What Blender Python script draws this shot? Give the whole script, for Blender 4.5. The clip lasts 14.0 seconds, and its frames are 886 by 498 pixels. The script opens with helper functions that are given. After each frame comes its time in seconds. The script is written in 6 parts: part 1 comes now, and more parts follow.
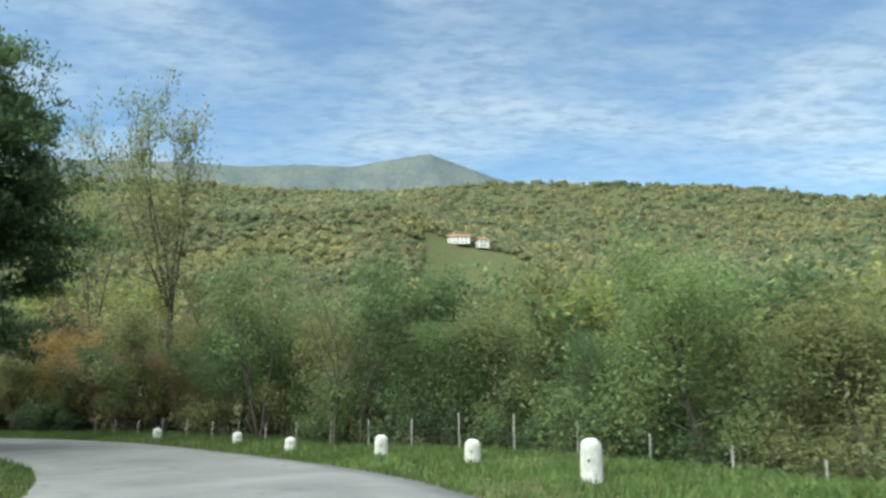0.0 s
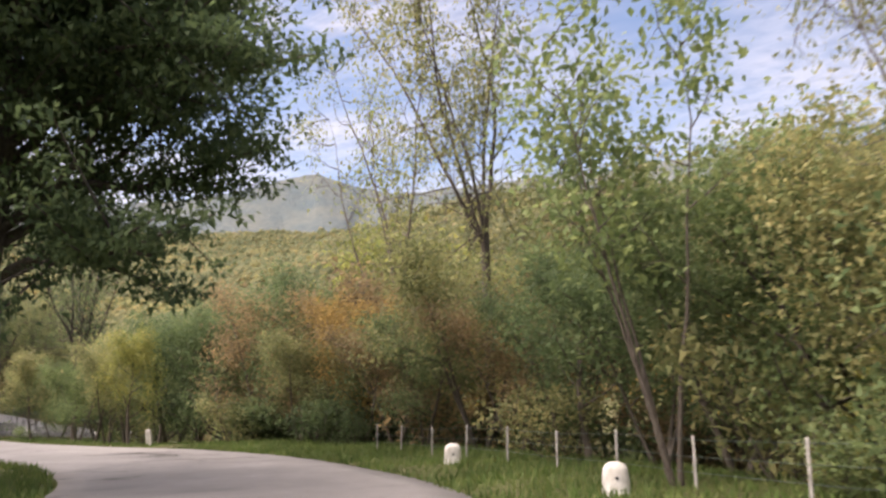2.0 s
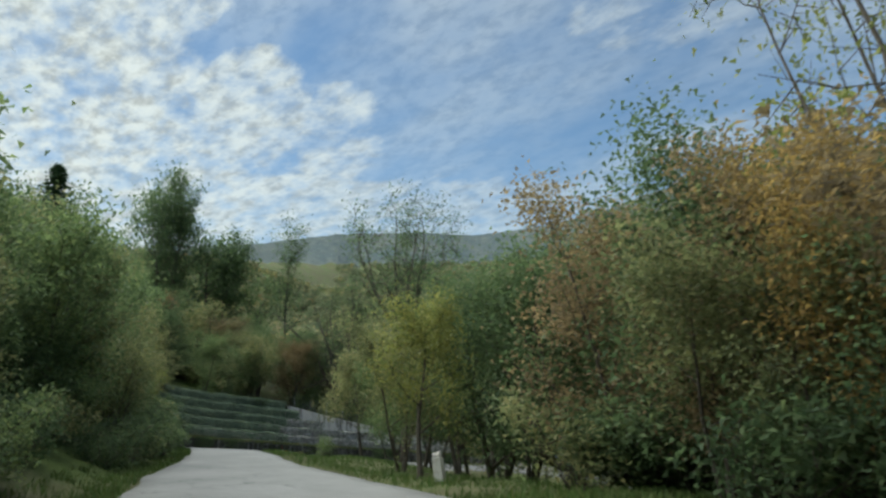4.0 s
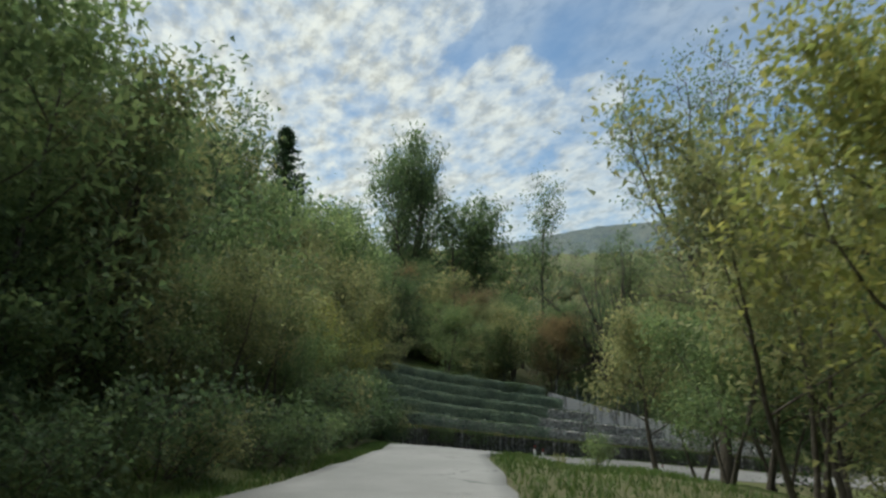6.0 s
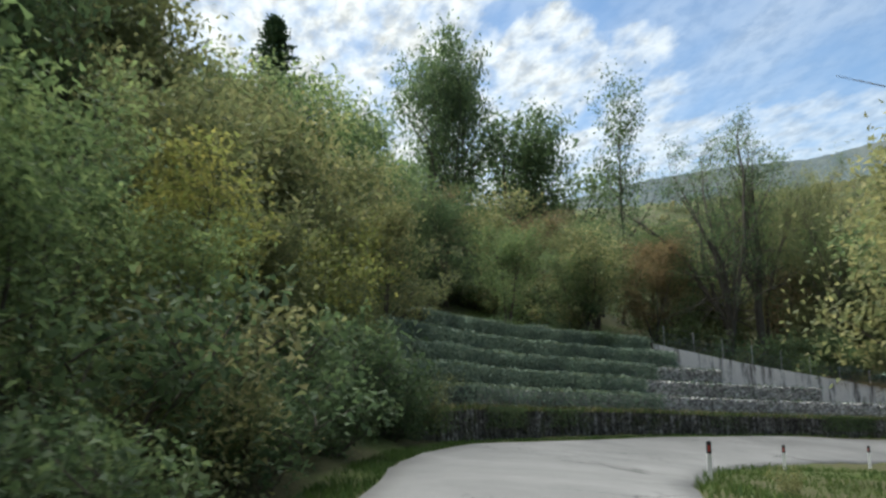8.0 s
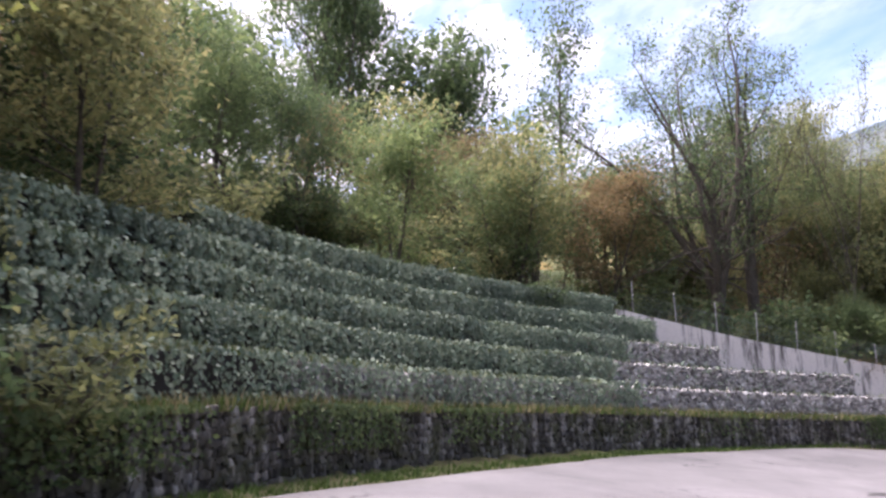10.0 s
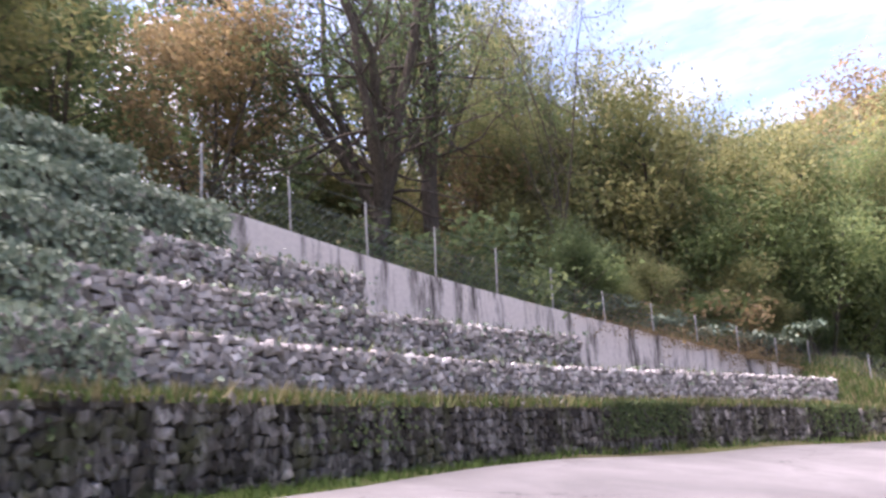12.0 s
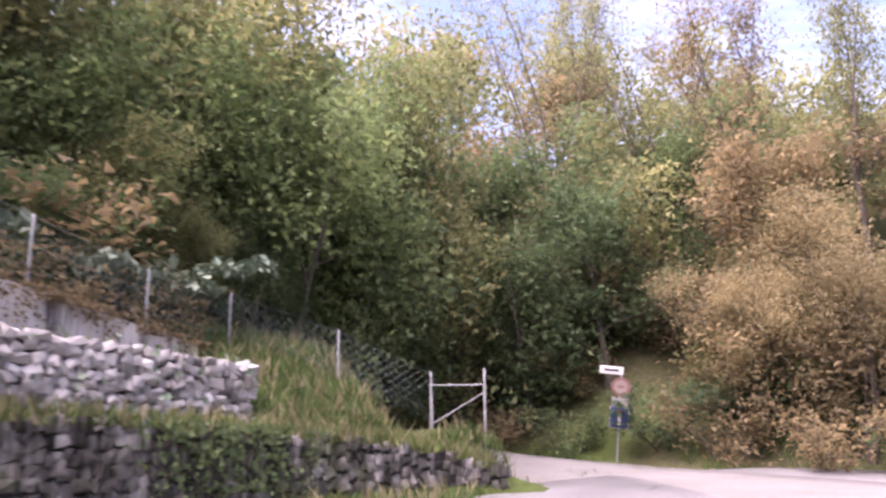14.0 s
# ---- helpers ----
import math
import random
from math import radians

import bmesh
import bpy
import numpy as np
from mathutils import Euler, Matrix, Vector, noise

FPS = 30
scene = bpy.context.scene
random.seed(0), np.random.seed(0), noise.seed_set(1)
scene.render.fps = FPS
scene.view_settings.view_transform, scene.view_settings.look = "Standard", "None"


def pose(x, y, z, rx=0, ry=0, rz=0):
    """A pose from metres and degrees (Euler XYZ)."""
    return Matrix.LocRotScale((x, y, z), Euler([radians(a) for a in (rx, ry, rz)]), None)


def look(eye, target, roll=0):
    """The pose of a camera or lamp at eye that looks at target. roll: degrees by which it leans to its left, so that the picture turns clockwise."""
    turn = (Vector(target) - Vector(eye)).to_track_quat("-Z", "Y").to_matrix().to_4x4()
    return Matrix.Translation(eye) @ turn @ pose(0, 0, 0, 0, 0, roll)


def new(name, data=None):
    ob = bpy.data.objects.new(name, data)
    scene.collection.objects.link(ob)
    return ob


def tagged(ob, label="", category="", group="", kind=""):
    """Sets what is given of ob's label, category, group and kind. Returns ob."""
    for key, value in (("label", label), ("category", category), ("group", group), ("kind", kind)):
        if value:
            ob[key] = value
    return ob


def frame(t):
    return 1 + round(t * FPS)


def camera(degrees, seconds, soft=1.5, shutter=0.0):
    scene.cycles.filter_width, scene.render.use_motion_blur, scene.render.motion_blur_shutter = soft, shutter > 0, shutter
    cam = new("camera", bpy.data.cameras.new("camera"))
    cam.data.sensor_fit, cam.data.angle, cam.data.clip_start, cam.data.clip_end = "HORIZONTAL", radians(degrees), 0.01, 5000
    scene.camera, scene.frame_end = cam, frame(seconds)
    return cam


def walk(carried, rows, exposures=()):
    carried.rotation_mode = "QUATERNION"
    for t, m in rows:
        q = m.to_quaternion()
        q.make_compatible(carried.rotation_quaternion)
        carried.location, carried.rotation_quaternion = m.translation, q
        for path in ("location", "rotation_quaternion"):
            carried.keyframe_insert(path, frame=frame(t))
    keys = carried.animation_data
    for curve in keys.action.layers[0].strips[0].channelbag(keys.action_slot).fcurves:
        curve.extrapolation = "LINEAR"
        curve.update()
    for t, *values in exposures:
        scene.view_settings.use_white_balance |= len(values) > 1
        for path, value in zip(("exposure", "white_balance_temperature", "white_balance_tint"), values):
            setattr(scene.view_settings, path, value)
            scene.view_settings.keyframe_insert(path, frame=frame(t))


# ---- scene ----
cam = camera(60.9, 14.0, soft=2.6, shutter=0.15)
PATH = [
    (0.0, (0.000, 0.000, 1.450), (0.000, 9.848, 3.186), 0.00),
    (0.5, (-0.460, 5.940, 1.143), (-1.730, 15.702, 2.900), 0.08),
    (1.0, (-1.656, 11.591, 0.878), (-4.122, 21.120, 2.647), -0.01),
    (1.5, (-3.450, 16.955, 0.656), (-6.974, 26.143, 2.435), -0.53),
    (2.0, (-5.796, 22.085, 0.440), (-10.292, 30.826, 2.281), -1.25),
    (2.5, (-8.510, 26.746, 0.234), (-13.933, 34.930, 2.134), -1.60),
    (3.0, (-11.684, 31.020, 0.100), (-18.056, 38.468, 2.080), -1.32),
    (3.5, (-15.410, 34.772, 0.014), (-22.667, 41.333, 2.083), -0.60),
    (4.0, (-19.182, 37.828, -0.101), (-27.170, 43.454, 2.030), 0.26),
    (4.2, (-20.691, 39.051, -0.147), (-28.940, 44.279, 2.004), 0.62),
    (4.7, (-24.648, 41.775, -0.284), (-33.433, 46.029, 1.888), 1.31),
    (5.2, (-28.954, 43.929, -0.437), (-38.110, 47.334, 1.701), 1.59),
    (5.8, (-34.061, 45.809, -0.572), (-43.465, 48.515, 1.487), 1.39),
    (6.3, (-39.516, 47.359, -0.615), (-49.039, 49.701, 1.345), 0.63),
    (6.8, (-44.112, 48.544, -0.597), (-53.685, 50.746, 1.277), -0.24),
    (7.2, (-48.708, 49.728, -0.580), (-58.325, 51.795, 1.217), -1.09),
    (7.7, (-53.720, 51.033, -0.552), (-63.386, 52.971, 1.126), -1.72),
    (8.2, (-58.537, 52.372, -0.554), (-68.236, 54.260, 0.985), -1.89),
    (8.8, (-63.604, 53.986, -0.678), (-73.301, 55.967, 0.754), -1.81),
    (9.3, (-68.418, 55.859, -1.020), (-78.046, 58.143, 0.423), -1.78),
    (9.5, (-70.121, 56.600, -1.196), (-79.706, 59.039, 0.281), -1.82),
    (10.0, (-74.379, 58.454, -1.636), (-83.844, 61.278, -0.073), -1.92),
    (10.5, (-78.500, 60.682, -2.076), (-87.749, 64.117, -0.444), -2.23),
    (11.0, (-82.379, 63.349, -2.516), (-91.285, 67.581, -0.850), -2.43),
    (11.5, (-85.865, 66.510, -3.000), (-94.206, 71.780, -1.369), -2.94),
    (12.0, (-88.938, 70.067, -3.396), (-96.514, 76.391, -1.783), -3.34),
    (12.5, (-91.458, 74.033, -3.748), (-98.094, 81.326, -2.084), -3.55),
    (13.0, (-93.338, 78.206, -4.100), (-98.837, 86.373, -2.350), -3.66),
    (13.5, (-94.549, 82.713, -4.496), (-98.732, 91.619, -2.710), -2.95),
    (14.0, (-94.970, 87.300, -4.804), (-97.722, 96.736, -2.965), -0.71),
]
EXPOSURES = [(0.0, 1.58, 5900, -6), (1.0, 1.75, 6400, 6), (1.5, 1.85, 6500, 14), (2.2, 2.0, 7300, 26), (3.0, 1.9, 7400, 28), (3.6, 1.3, 6400, 4), (4.2, 1.0, 5950, -4), (6.3, 1.05, 6300, -2),
             (7.2, 1.15, 6200, -2), (9.3, 2.15, 6050, 20), (10.5, 2.55, 6350, 34), (12.5, 2.8, 6300, 36), (14.0, 2.8, 6350, 42)]
walk(cam, [(t, look(eye, target, roll)) for t, eye, target, roll in PATH], EXPOSURES)

# ---- world, sun ----
SUN_YAW, SUN_ELEV = 128.0, 56.0
world = bpy.data.worlds.new("sky")
scene.world = world
world.use_nodes = True
wn, wl = world.node_tree.nodes, world.node_tree.links
wn.clear()
w_out = wn.new("ShaderNodeOutputWorld")
w_bg = wn.new("ShaderNodeBackground")
w_bg.inputs["Strength"].default_value = 0.058
w_sky = wn.new("ShaderNodeTexSky")
w_sky.sky_type = "NISHITA"
w_sky.sun_disc = False
w_sky.sun_elevation = radians(SUN_ELEV)
w_sky.sun_rotation = radians(-SUN_YAW)
w_sky.air_density, w_sky.dust_density, w_sky.ozone_density = 1.0, 0.05, 1.6
w_co = wn.new("ShaderNodeTexCoord")
# a flat cloud deck: the direction laid onto a plane overhead
w_sep = wn.new("ShaderNodeSeparateXYZ")
wl.new(w_co.outputs["Generated"], w_sep.inputs[0])
w_up = wn.new("ShaderNodeMath"); w_up.operation = "MAXIMUM"; w_up.inputs[1].default_value = 0.03
wl.new(w_sep.outputs["Z"], w_up.inputs[0])
w_zp = wn.new("ShaderNodeMath"); w_zp.operation = "ADD"; w_zp.inputs[1].default_value = 0.12
wl.new(w_up.outputs[0], w_zp.inputs[0])
w_div = wn.new("ShaderNodeVectorMath"); w_div.operation = "DIVIDE"
w_comb = wn.new("ShaderNodeCombineXYZ")
for k in range(3):
    wl.new(w_zp.outputs[0], w_comb.inputs[k])
wl.new(w_co.outputs["Generated"], w_div.inputs[0])
wl.new(w_comb.outputs[0], w_div.inputs[1])
w_map = wn.new("ShaderNodeMapping")
w_map.inputs["Rotation"].default_value = (0, 0, radians(-20))
w_map.inputs["Scale"].default_value = (0.9, 1.5, 1.0)
wl.new(w_div.outputs[0], w_map.inputs[0])


def cloud_noise(scale, detail, rough, low, high):
    n = wn.new("ShaderNodeTexNoise")
    n.inputs["Scale"].default_value, n.inputs["Detail"].default_value, n.inputs["Roughness"].default_value = scale, detail, rough
    n.inputs["Distortion"].default_value = 0.12
    wl.new(w_map.outputs[0], n.inputs["Vector"])
    r = wn.new("ShaderNodeMapRange")
    r.interpolation_type = "SMOOTHSTEP"
    r.inputs["From Min"].default_value, r.inputs["From Max"].default_value = low, high
    wl.new(n.outputs["Fac"], r.inputs["Value"])
    return r


w_big = cloud_noise(0.8, 3.0, 0.5, 0.60, 0.74)
w_small = cloud_noise(9.0, 8.0, 0.60, 0.24, 0.66)
w_small.inputs["To Min"].default_value = 0.30


def cloud_bank(way, near, far):
    """A bank of cloud round a direction, with soft ends."""
    d = wn.new("ShaderNodeVectorMath"); d.operation = "DOT_PRODUCT"
    d.inputs[1].default_value = Vector(way).normalized()
    wl.new(w_co.outputs["Generated"], d.inputs[0])
    r = wn.new("ShaderNodeMapRange"); r.interpolation_type = "SMOOTHSTEP"
    r.inputs["From Min"].default_value, r.inputs["From Max"].default_value = far, near
    wl.new(d.outputs["Value"], r.inputs["Value"])
    return r.outputs[0]


def bearing(yaw, elev):
    return (-math.sin(radians(yaw)) * math.cos(radians(elev)), math.cos(radians(yaw)) * math.cos(radians(elev)), math.sin(radians(elev)))


# banks of small puffs high in the west, a long streak beside them, and a low deck over the horizon
w_any = w_big.outputs[0]
for yaw, elev, near, far in ((94, 31, 0.985, 0.91), (84, 23, 0.998, 0.972), (69.5, 21.7, 0.9996, 0.993), (63.5, 20.3, 0.9998, 0.995)):
    w_more = wn.new("ShaderNodeMath"); w_more.operation = "MAXIMUM"
    wl.new(w_any, w_more.inputs[0]); wl.new(cloud_bank(bearing(yaw, elev), near, far), w_more.inputs[1])
    w_any = w_more.outputs[0]
w_low = wn.new("ShaderNodeMapRange"); w_low.interpolation_type = "SMOOTHSTEP"
w_low.inputs["From Min"].default_value, w_low.inputs["From Max"].default_value = math.sin(radians(19.5)), math.sin(radians(16.5))
wl.new(w_sep.outputs["Z"], w_low.inputs["Value"])
w_deck = wn.new("ShaderNodeMath"); w_deck.operation = "MULTIPLY"
wl.new(w_low.outputs[0], w_deck.inputs[0]); wl.new(cloud_bank(bearing(72, 12), 0.92, 0.83), w_deck.inputs[1])
w_more = wn.new("ShaderNodeMath"); w_more.operation = "MAXIMUM"
wl.new(w_any, w_more.inputs[0]); wl.new(w_deck.outputs[0], w_more.inputs[1])
w_any = w_more.outputs[0]
# ragged edges
w_rag = cloud_noise(2.6, 5.0, 0.6, 0.2, 0.8)
w_rag.inputs["To Min"].default_value, w_rag.inputs["To Max"].default_value = -0.55, 0.55
w_sum = wn.new("ShaderNodeMath"); w_sum.operation = "ADD"
wl.new(w_any, w_sum.inputs[0]); wl.new(w_rag.outputs[0], w_sum.inputs[1])
w_edge = wn.new("ShaderNodeMapRange"); w_edge.interpolation_type = "SMOOTHSTEP"
w_edge.inputs["From Min"].default_value, w_edge.inputs["From Max"].default_value = 0.30, 0.85
wl.new(w_sum.outputs[0], w_edge.inputs["Value"])
w_any = w_edge.outputs[0]
w_mul = wn.new("ShaderNodeMath"); w_mul.operation = "MULTIPLY"
wl.new(w_any, w_mul.inputs[0]); wl.new(w_small.outputs[0], w_mul.inputs[1])
# thin veil on top of the puffs
w_veil = cloud_noise(1.3, 5.0, 0.55, 0.30, 0.85)
w_vs = wn.new("ShaderNodeMath"); w_vs.operation = "MULTIPLY"; w_vs.inputs[1].default_value = 0.58
wl.new(w_veil.outputs[0], w_vs.inputs[0])
w_max = wn.new("ShaderNodeMath"); w_max.operation = "MAXIMUM"
# unseen southern and overhead cloud added to brighten shade; less over the northern ridge
w_cov = wn.new("ShaderNodeMapRange")
w_cov.interpolation_type = "SMOOTHSTEP"
for k, v in (("From Min", -0.75), ("From Max", 0.35), ("To Min", 0.12), ("To Max", 1.0)):
    w_cov.inputs[k].default_value = v
w_west = wn.new("ShaderNodeVectorMath"); w_west.operation = "DOT_PRODUCT"
w_west.inputs[1].default_value = (-0.25, -0.86, 0.43)
wl.new(w_co.outputs["Generated"], w_west.inputs[0])
wl.new(w_west.outputs["Value"], w_cov.inputs["Value"])
w_m2 = wn.new("ShaderNodeMath"); w_m2.operation = "MULTIPLY"
wl.new(w_mul.outputs[0], w_m2.inputs[0]); wl.new(w_cov.outputs[0], w_m2.inputs[1])
wl.new(w_m2.outputs[0], w_max.inputs[0]); wl.new(w_vs.outputs[0], w_max.inputs[1])
# clouds are brighter towards the sun
sun_dir = Vector((-math.sin(radians(SUN_YAW)) * math.cos(radians(SUN_ELEV)), math.cos(radians(SUN_YAW)) * math.cos(radians(SUN_ELEV)), math.sin(radians(SUN_ELEV))))
w_dot = wn.new("ShaderNodeVectorMath"); w_dot.operation = "DOT_PRODUCT"
w_dot.inputs[1].default_value = sun_dir
wl.new(w_co.outputs["Generated"], w_dot.inputs[0])
w_glow = wn.new("ShaderNodeMapRange")
for k, v in (("From Min", 0.2), ("From Max", 1.0), ("To Min", 6.6), ("To Max", 7.4)):
    w_glow.inputs[k].default_value = v
wl.new(w_dot.outputs["Value"], w_glow.inputs["Value"])
w_cc = wn.new("ShaderNodeVectorMath"); w_cc.operation = "SCALE"
w_cc.inputs[0].default_value = (1.0, 0.97, 0.93)
# darker hollows between the puffs
w_hollow = cloud_noise(15.0, 6.0, 0.6, 0.30, 0.62)
w_hollow.inputs["To Min"].default_value, w_hollow.inputs["To Max"].default_value = 0.62, 1.05
w_puff = wn.new("ShaderNodeMath"); w_puff.operation = "MULTIPLY"
wl.new(w_glow.outputs[0], w_puff.inputs[0]); wl.new(w_hollow.outputs[0], w_puff.inputs[1])
wl.new(w_puff.outputs[0], w_cc.inputs["Scale"])
w_mix = wn.new("ShaderNodeMix"); w_mix.data_type = "RGBA"
wl.new(w_max.outputs[0], w_mix.inputs[0])
wl.new(w_sky.outputs[0], w_mix.inputs[6])
wl.new(w_cc.outputs[0], w_mix.inputs[7])
wl.new(w_mix.outputs[2], w_bg.inputs["Color"])
wl.new(w_bg.outputs[0], w_out.inputs["Surface"])

sun = new("sun", bpy.data.lights.new("sun", "SUN"))
sun.data.energy, sun.data.angle, sun.data.color = 4.2, radians(90.0), (1.0, 0.95, 0.89)
sun.matrix_world = look(tuple(sun_dir * 400), (0, 0, 0))


# ---- materials ----
def material(name, rough=0.8, spec=0.3):
    m = bpy.data.materials.new(name)
    m.use_nodes = True
    b = m.node_tree.nodes["Principled BSDF"]
    b.inputs["Roughness"].default_value = rough
    b.inputs["Specular IOR Level"].default_value = spec
    return m, m.node_tree.nodes, m.node_tree.links, b


def ramp(nodes, links, source, stops):
    r = nodes.new("ShaderNodeValToRGB")
    e = r.color_ramp.elements
    while len(e) < len(stops):
        e.new(0.5)
    for k, (p, c) in zip(e, stops):
        k.position, k.color = p, (*c, 1.0)
    links.new(source, r.inputs[0])
    return r


def noise_node(nodes, links, vector, scale, detail=4.0, rough=0.55, distort=0.0):
    n = nodes.new("ShaderNodeTexNoise")
    n.inputs["Scale"].default_value, n.inputs["Detail"].default_value = scale, detail
    n.inputs["Roughness"].default_value, n.inputs["Distortion"].default_value = rough, distort
    if vector is not None:
        links.new(vector, n.inputs["Vector"])
    return n


def mixed(nodes, links, fac, a, b, mode="MIX"):
    m = nodes.new("ShaderNodeMix")
    m.data_type, m.blend_type = "RGBA", mode
    for k, v in ((0, fac), (6, a), (7, b)):
        if isinstance(v, (int, float)):
            m.inputs[k].default_value = v
        elif isinstance(v, tuple):
            m.inputs[k].default_value = (*v, 1.0)
        else:
            links.new(v, m.inputs[k])
    return m.outputs[2]


def bumped(nodes, links, b, height, strength, distance=0.02):
    bp = nodes.new("ShaderNodeBump")
    bp.inputs["Strength"].default_value, bp.inputs["Distance"].default_value = strength, distance
    links.new(height, bp.inputs["Height"])
    links.new(bp.outputs[0], b.inputs["Normal"])


def leaf_material(name, stops, through_share=0.52):
    """Leaves: each takes its shade from the ramp, the whole plant leans a little one way."""
    m, n, l, b = material(name, 0.68, 0.20)
    stops = [(p, tuple(min(v * 1.6, 0.5) for v in c)) for p, c in stops]
    geo = n.new("ShaderNodeNewGeometry")
    inf = n.new("ShaderNodeObjectInfo")
    add = n.new("ShaderNodeMath"); add.operation = "MULTIPLY_ADD"
    add.inputs[1].default_value, add.inputs[2].default_value = 0.65, 0.0
    l.new(geo.outputs["Random Per Island"], add.inputs[0])
    add2 = n.new("ShaderNodeMath"); add2.operation = "MULTIPLY_ADD"; add2.inputs[1].default_value = 0.35
    l.new(inf.outputs["Random"], add2.inputs[0]); l.new(add.outputs[0], add2.inputs[2])
    r = ramp(n, l, add2.outputs[0], stops)
    tc = n.new("ShaderNodeTexCoord")
    big = noise_node(n, l, tc.outputs["Object"], 0.55, 3.0)
    var = ramp(n, l, big.outputs["Fac"], [(0.3, (0.62, 0.62, 0.62)), (0.7, (1.25, 1.2, 1.1))])
    col = mixed(n, l, 1.0, r.outputs[0], var.outputs[0], "MULTIPLY")
    l.new(col, b.inputs["Base Color"])
    tr = n.new("ShaderNodeBsdfTranslucent")
    l.new(col, tr.inputs["Color"])
    mx = n.new("ShaderNodeMixShader"); mx.inputs[0].default_value = through_share
    l.new(b.outputs[0], mx.inputs[1]); l.new(tr.outputs[0], mx.inputs[2])
    l.new(mx.outputs[0], n["Material Output"].inputs["Surface"])
    return m


LEAF = {
    "green": leaf_material("green_leaves", [(0.0, (0.046, 0.072, 0.033)), (0.5, (0.092, 0.130, 0.054)), (1.0, (0.160, 0.192, 0.078))]),
    "dark": leaf_material("dark_green_leaves", [(0.0, (0.034, 0.056, 0.028)), (0.6, (0.068, 0.100, 0.045)), (1.0, (0.115, 0.140, 0.060))]),
    "yellow": leaf_material("yellow_green_leaves", [(0.0, (0.075, 0.100, 0.032)), (0.5, (0.135, 0.152, 0.046)), (1.0, (0.225, 0.205, 0.060))]),
    "olive": leaf_material("olive_leaves", [(0.0, (0.062, 0.076, 0.037)), (0.5, (0.122, 0.136, 0.060)), (1.0, (0.205, 0.188, 0.085))]),
    "brown": leaf_material("brown_leaves", [(0.0, (0.070, 0.056, 0.036)), (0.5, (0.132, 0.104, 0.058)), (1.0, (0.215, 0.160, 0.080))]),
    "orange": leaf_material("orange_leaves", [(0.0, (0.10, 0.075, 0.032)), (0.5, (0.185, 0.130, 0.048)), (1.0, (0.30, 0.215, 0.070))]),
    "ivy": leaf_material("ivy_leaves", [(0.0, (0.055, 0.084, 0.060)), (0.5, (0.112, 0.146, 0.105)), (1.0, (0.200, 0.225, 0.170))], 0.15),
    "conifer": leaf_material("conifer_needles", [(0.0, (0.016, 0.034, 0.018)), (1.0, (0.046, 0.072, 0.034))], 0.1),
    "tan": leaf_material("tan_leaves", [(0.0, (0.075, 0.063, 0.036)), (0.5, (0.145, 0.120, 0.064)), (1.0, (0.235, 0.195, 0.105))]),
    "pale": leaf_material("rim_highlight_tips", [(0.0, (0.10, 0.12, 0.075)), (1.0, (0.24, 0.25, 0.17))], 0.2),
    "grass": leaf_material("grass_blades", [(0.0, (0.028, 0.052, 0.014)), (0.6, (0.052, 0.084, 0.022)), (1.0, (0.108, 0.110, 0.044))], 0.3),
    "dry": leaf_material("dry_grass", [(0.0, (0.088, 0.080, 0.045)), (1.0, (0.190, 0.170, 0.095))], 0.3),
}


def bark_material():
    m, n, l, b = material("bark", 0.9, 0.15)
    tc = n.new("ShaderNodeTexCoord")
    mp = n.new("ShaderNodeMapping"); mp.inputs["Scale"].default_value = (9, 9, 1.6)
    l.new(tc.outputs["Object"], mp.inputs[0])
    ns = noise_node(n, l, mp.outputs[0], 2.2, 6.0, 0.65)
    c = ramp(n, l, ns.outputs["Fac"], [(0.3, (0.035, 0.028, 0.022)), (0.6, (0.10, 0.085, 0.068)), (0.8, (0.19, 0.17, 0.14))])
    l.new(c.outputs[0], b.inputs["Base Color"])
    bumped(n, l, b, ns.outputs["Fac"], 0.6, 0.03)
    return m


def ground_material():
    m, n, l, b = material("ground_earth_and_grass", 0.95, 0.1)
    tc = n.new("ShaderNodeTexCoord")
    big = noise_node(n, l, tc.outputs["Object"], 0.13, 5.0)
    fine = noise_node(n, l, tc.outputs["Object"], 6.0, 6.0, 0.7)
    soil = ramp(n, l, fine.outputs["Fac"], [(0.3, (0.035, 0.028, 0.018)), (0.7, (0.10, 0.08, 0.05))])
    grass = ramp(n, l, fine.outputs["Fac"], [(0.25, (0.030, 0.042, 0.013)), (0.55, (0.062, 0.082, 0.022)), (0.8, (0.12, 0.12, 0.04))])
    f = ramp(n, l, big.outputs["Fac"], [(0.38, (0, 0, 0)), (0.54, (1, 1, 1))])
    l.new(mixed(n, l, f.outputs[0], grass.outputs[0], mixed(n, l, 0.65, grass.outputs[0], soil.outputs[0])), b.inputs["Base Color"])
    bumped(n, l, b, fine.outputs["Fac"], 0.8, 0.06)
    return m


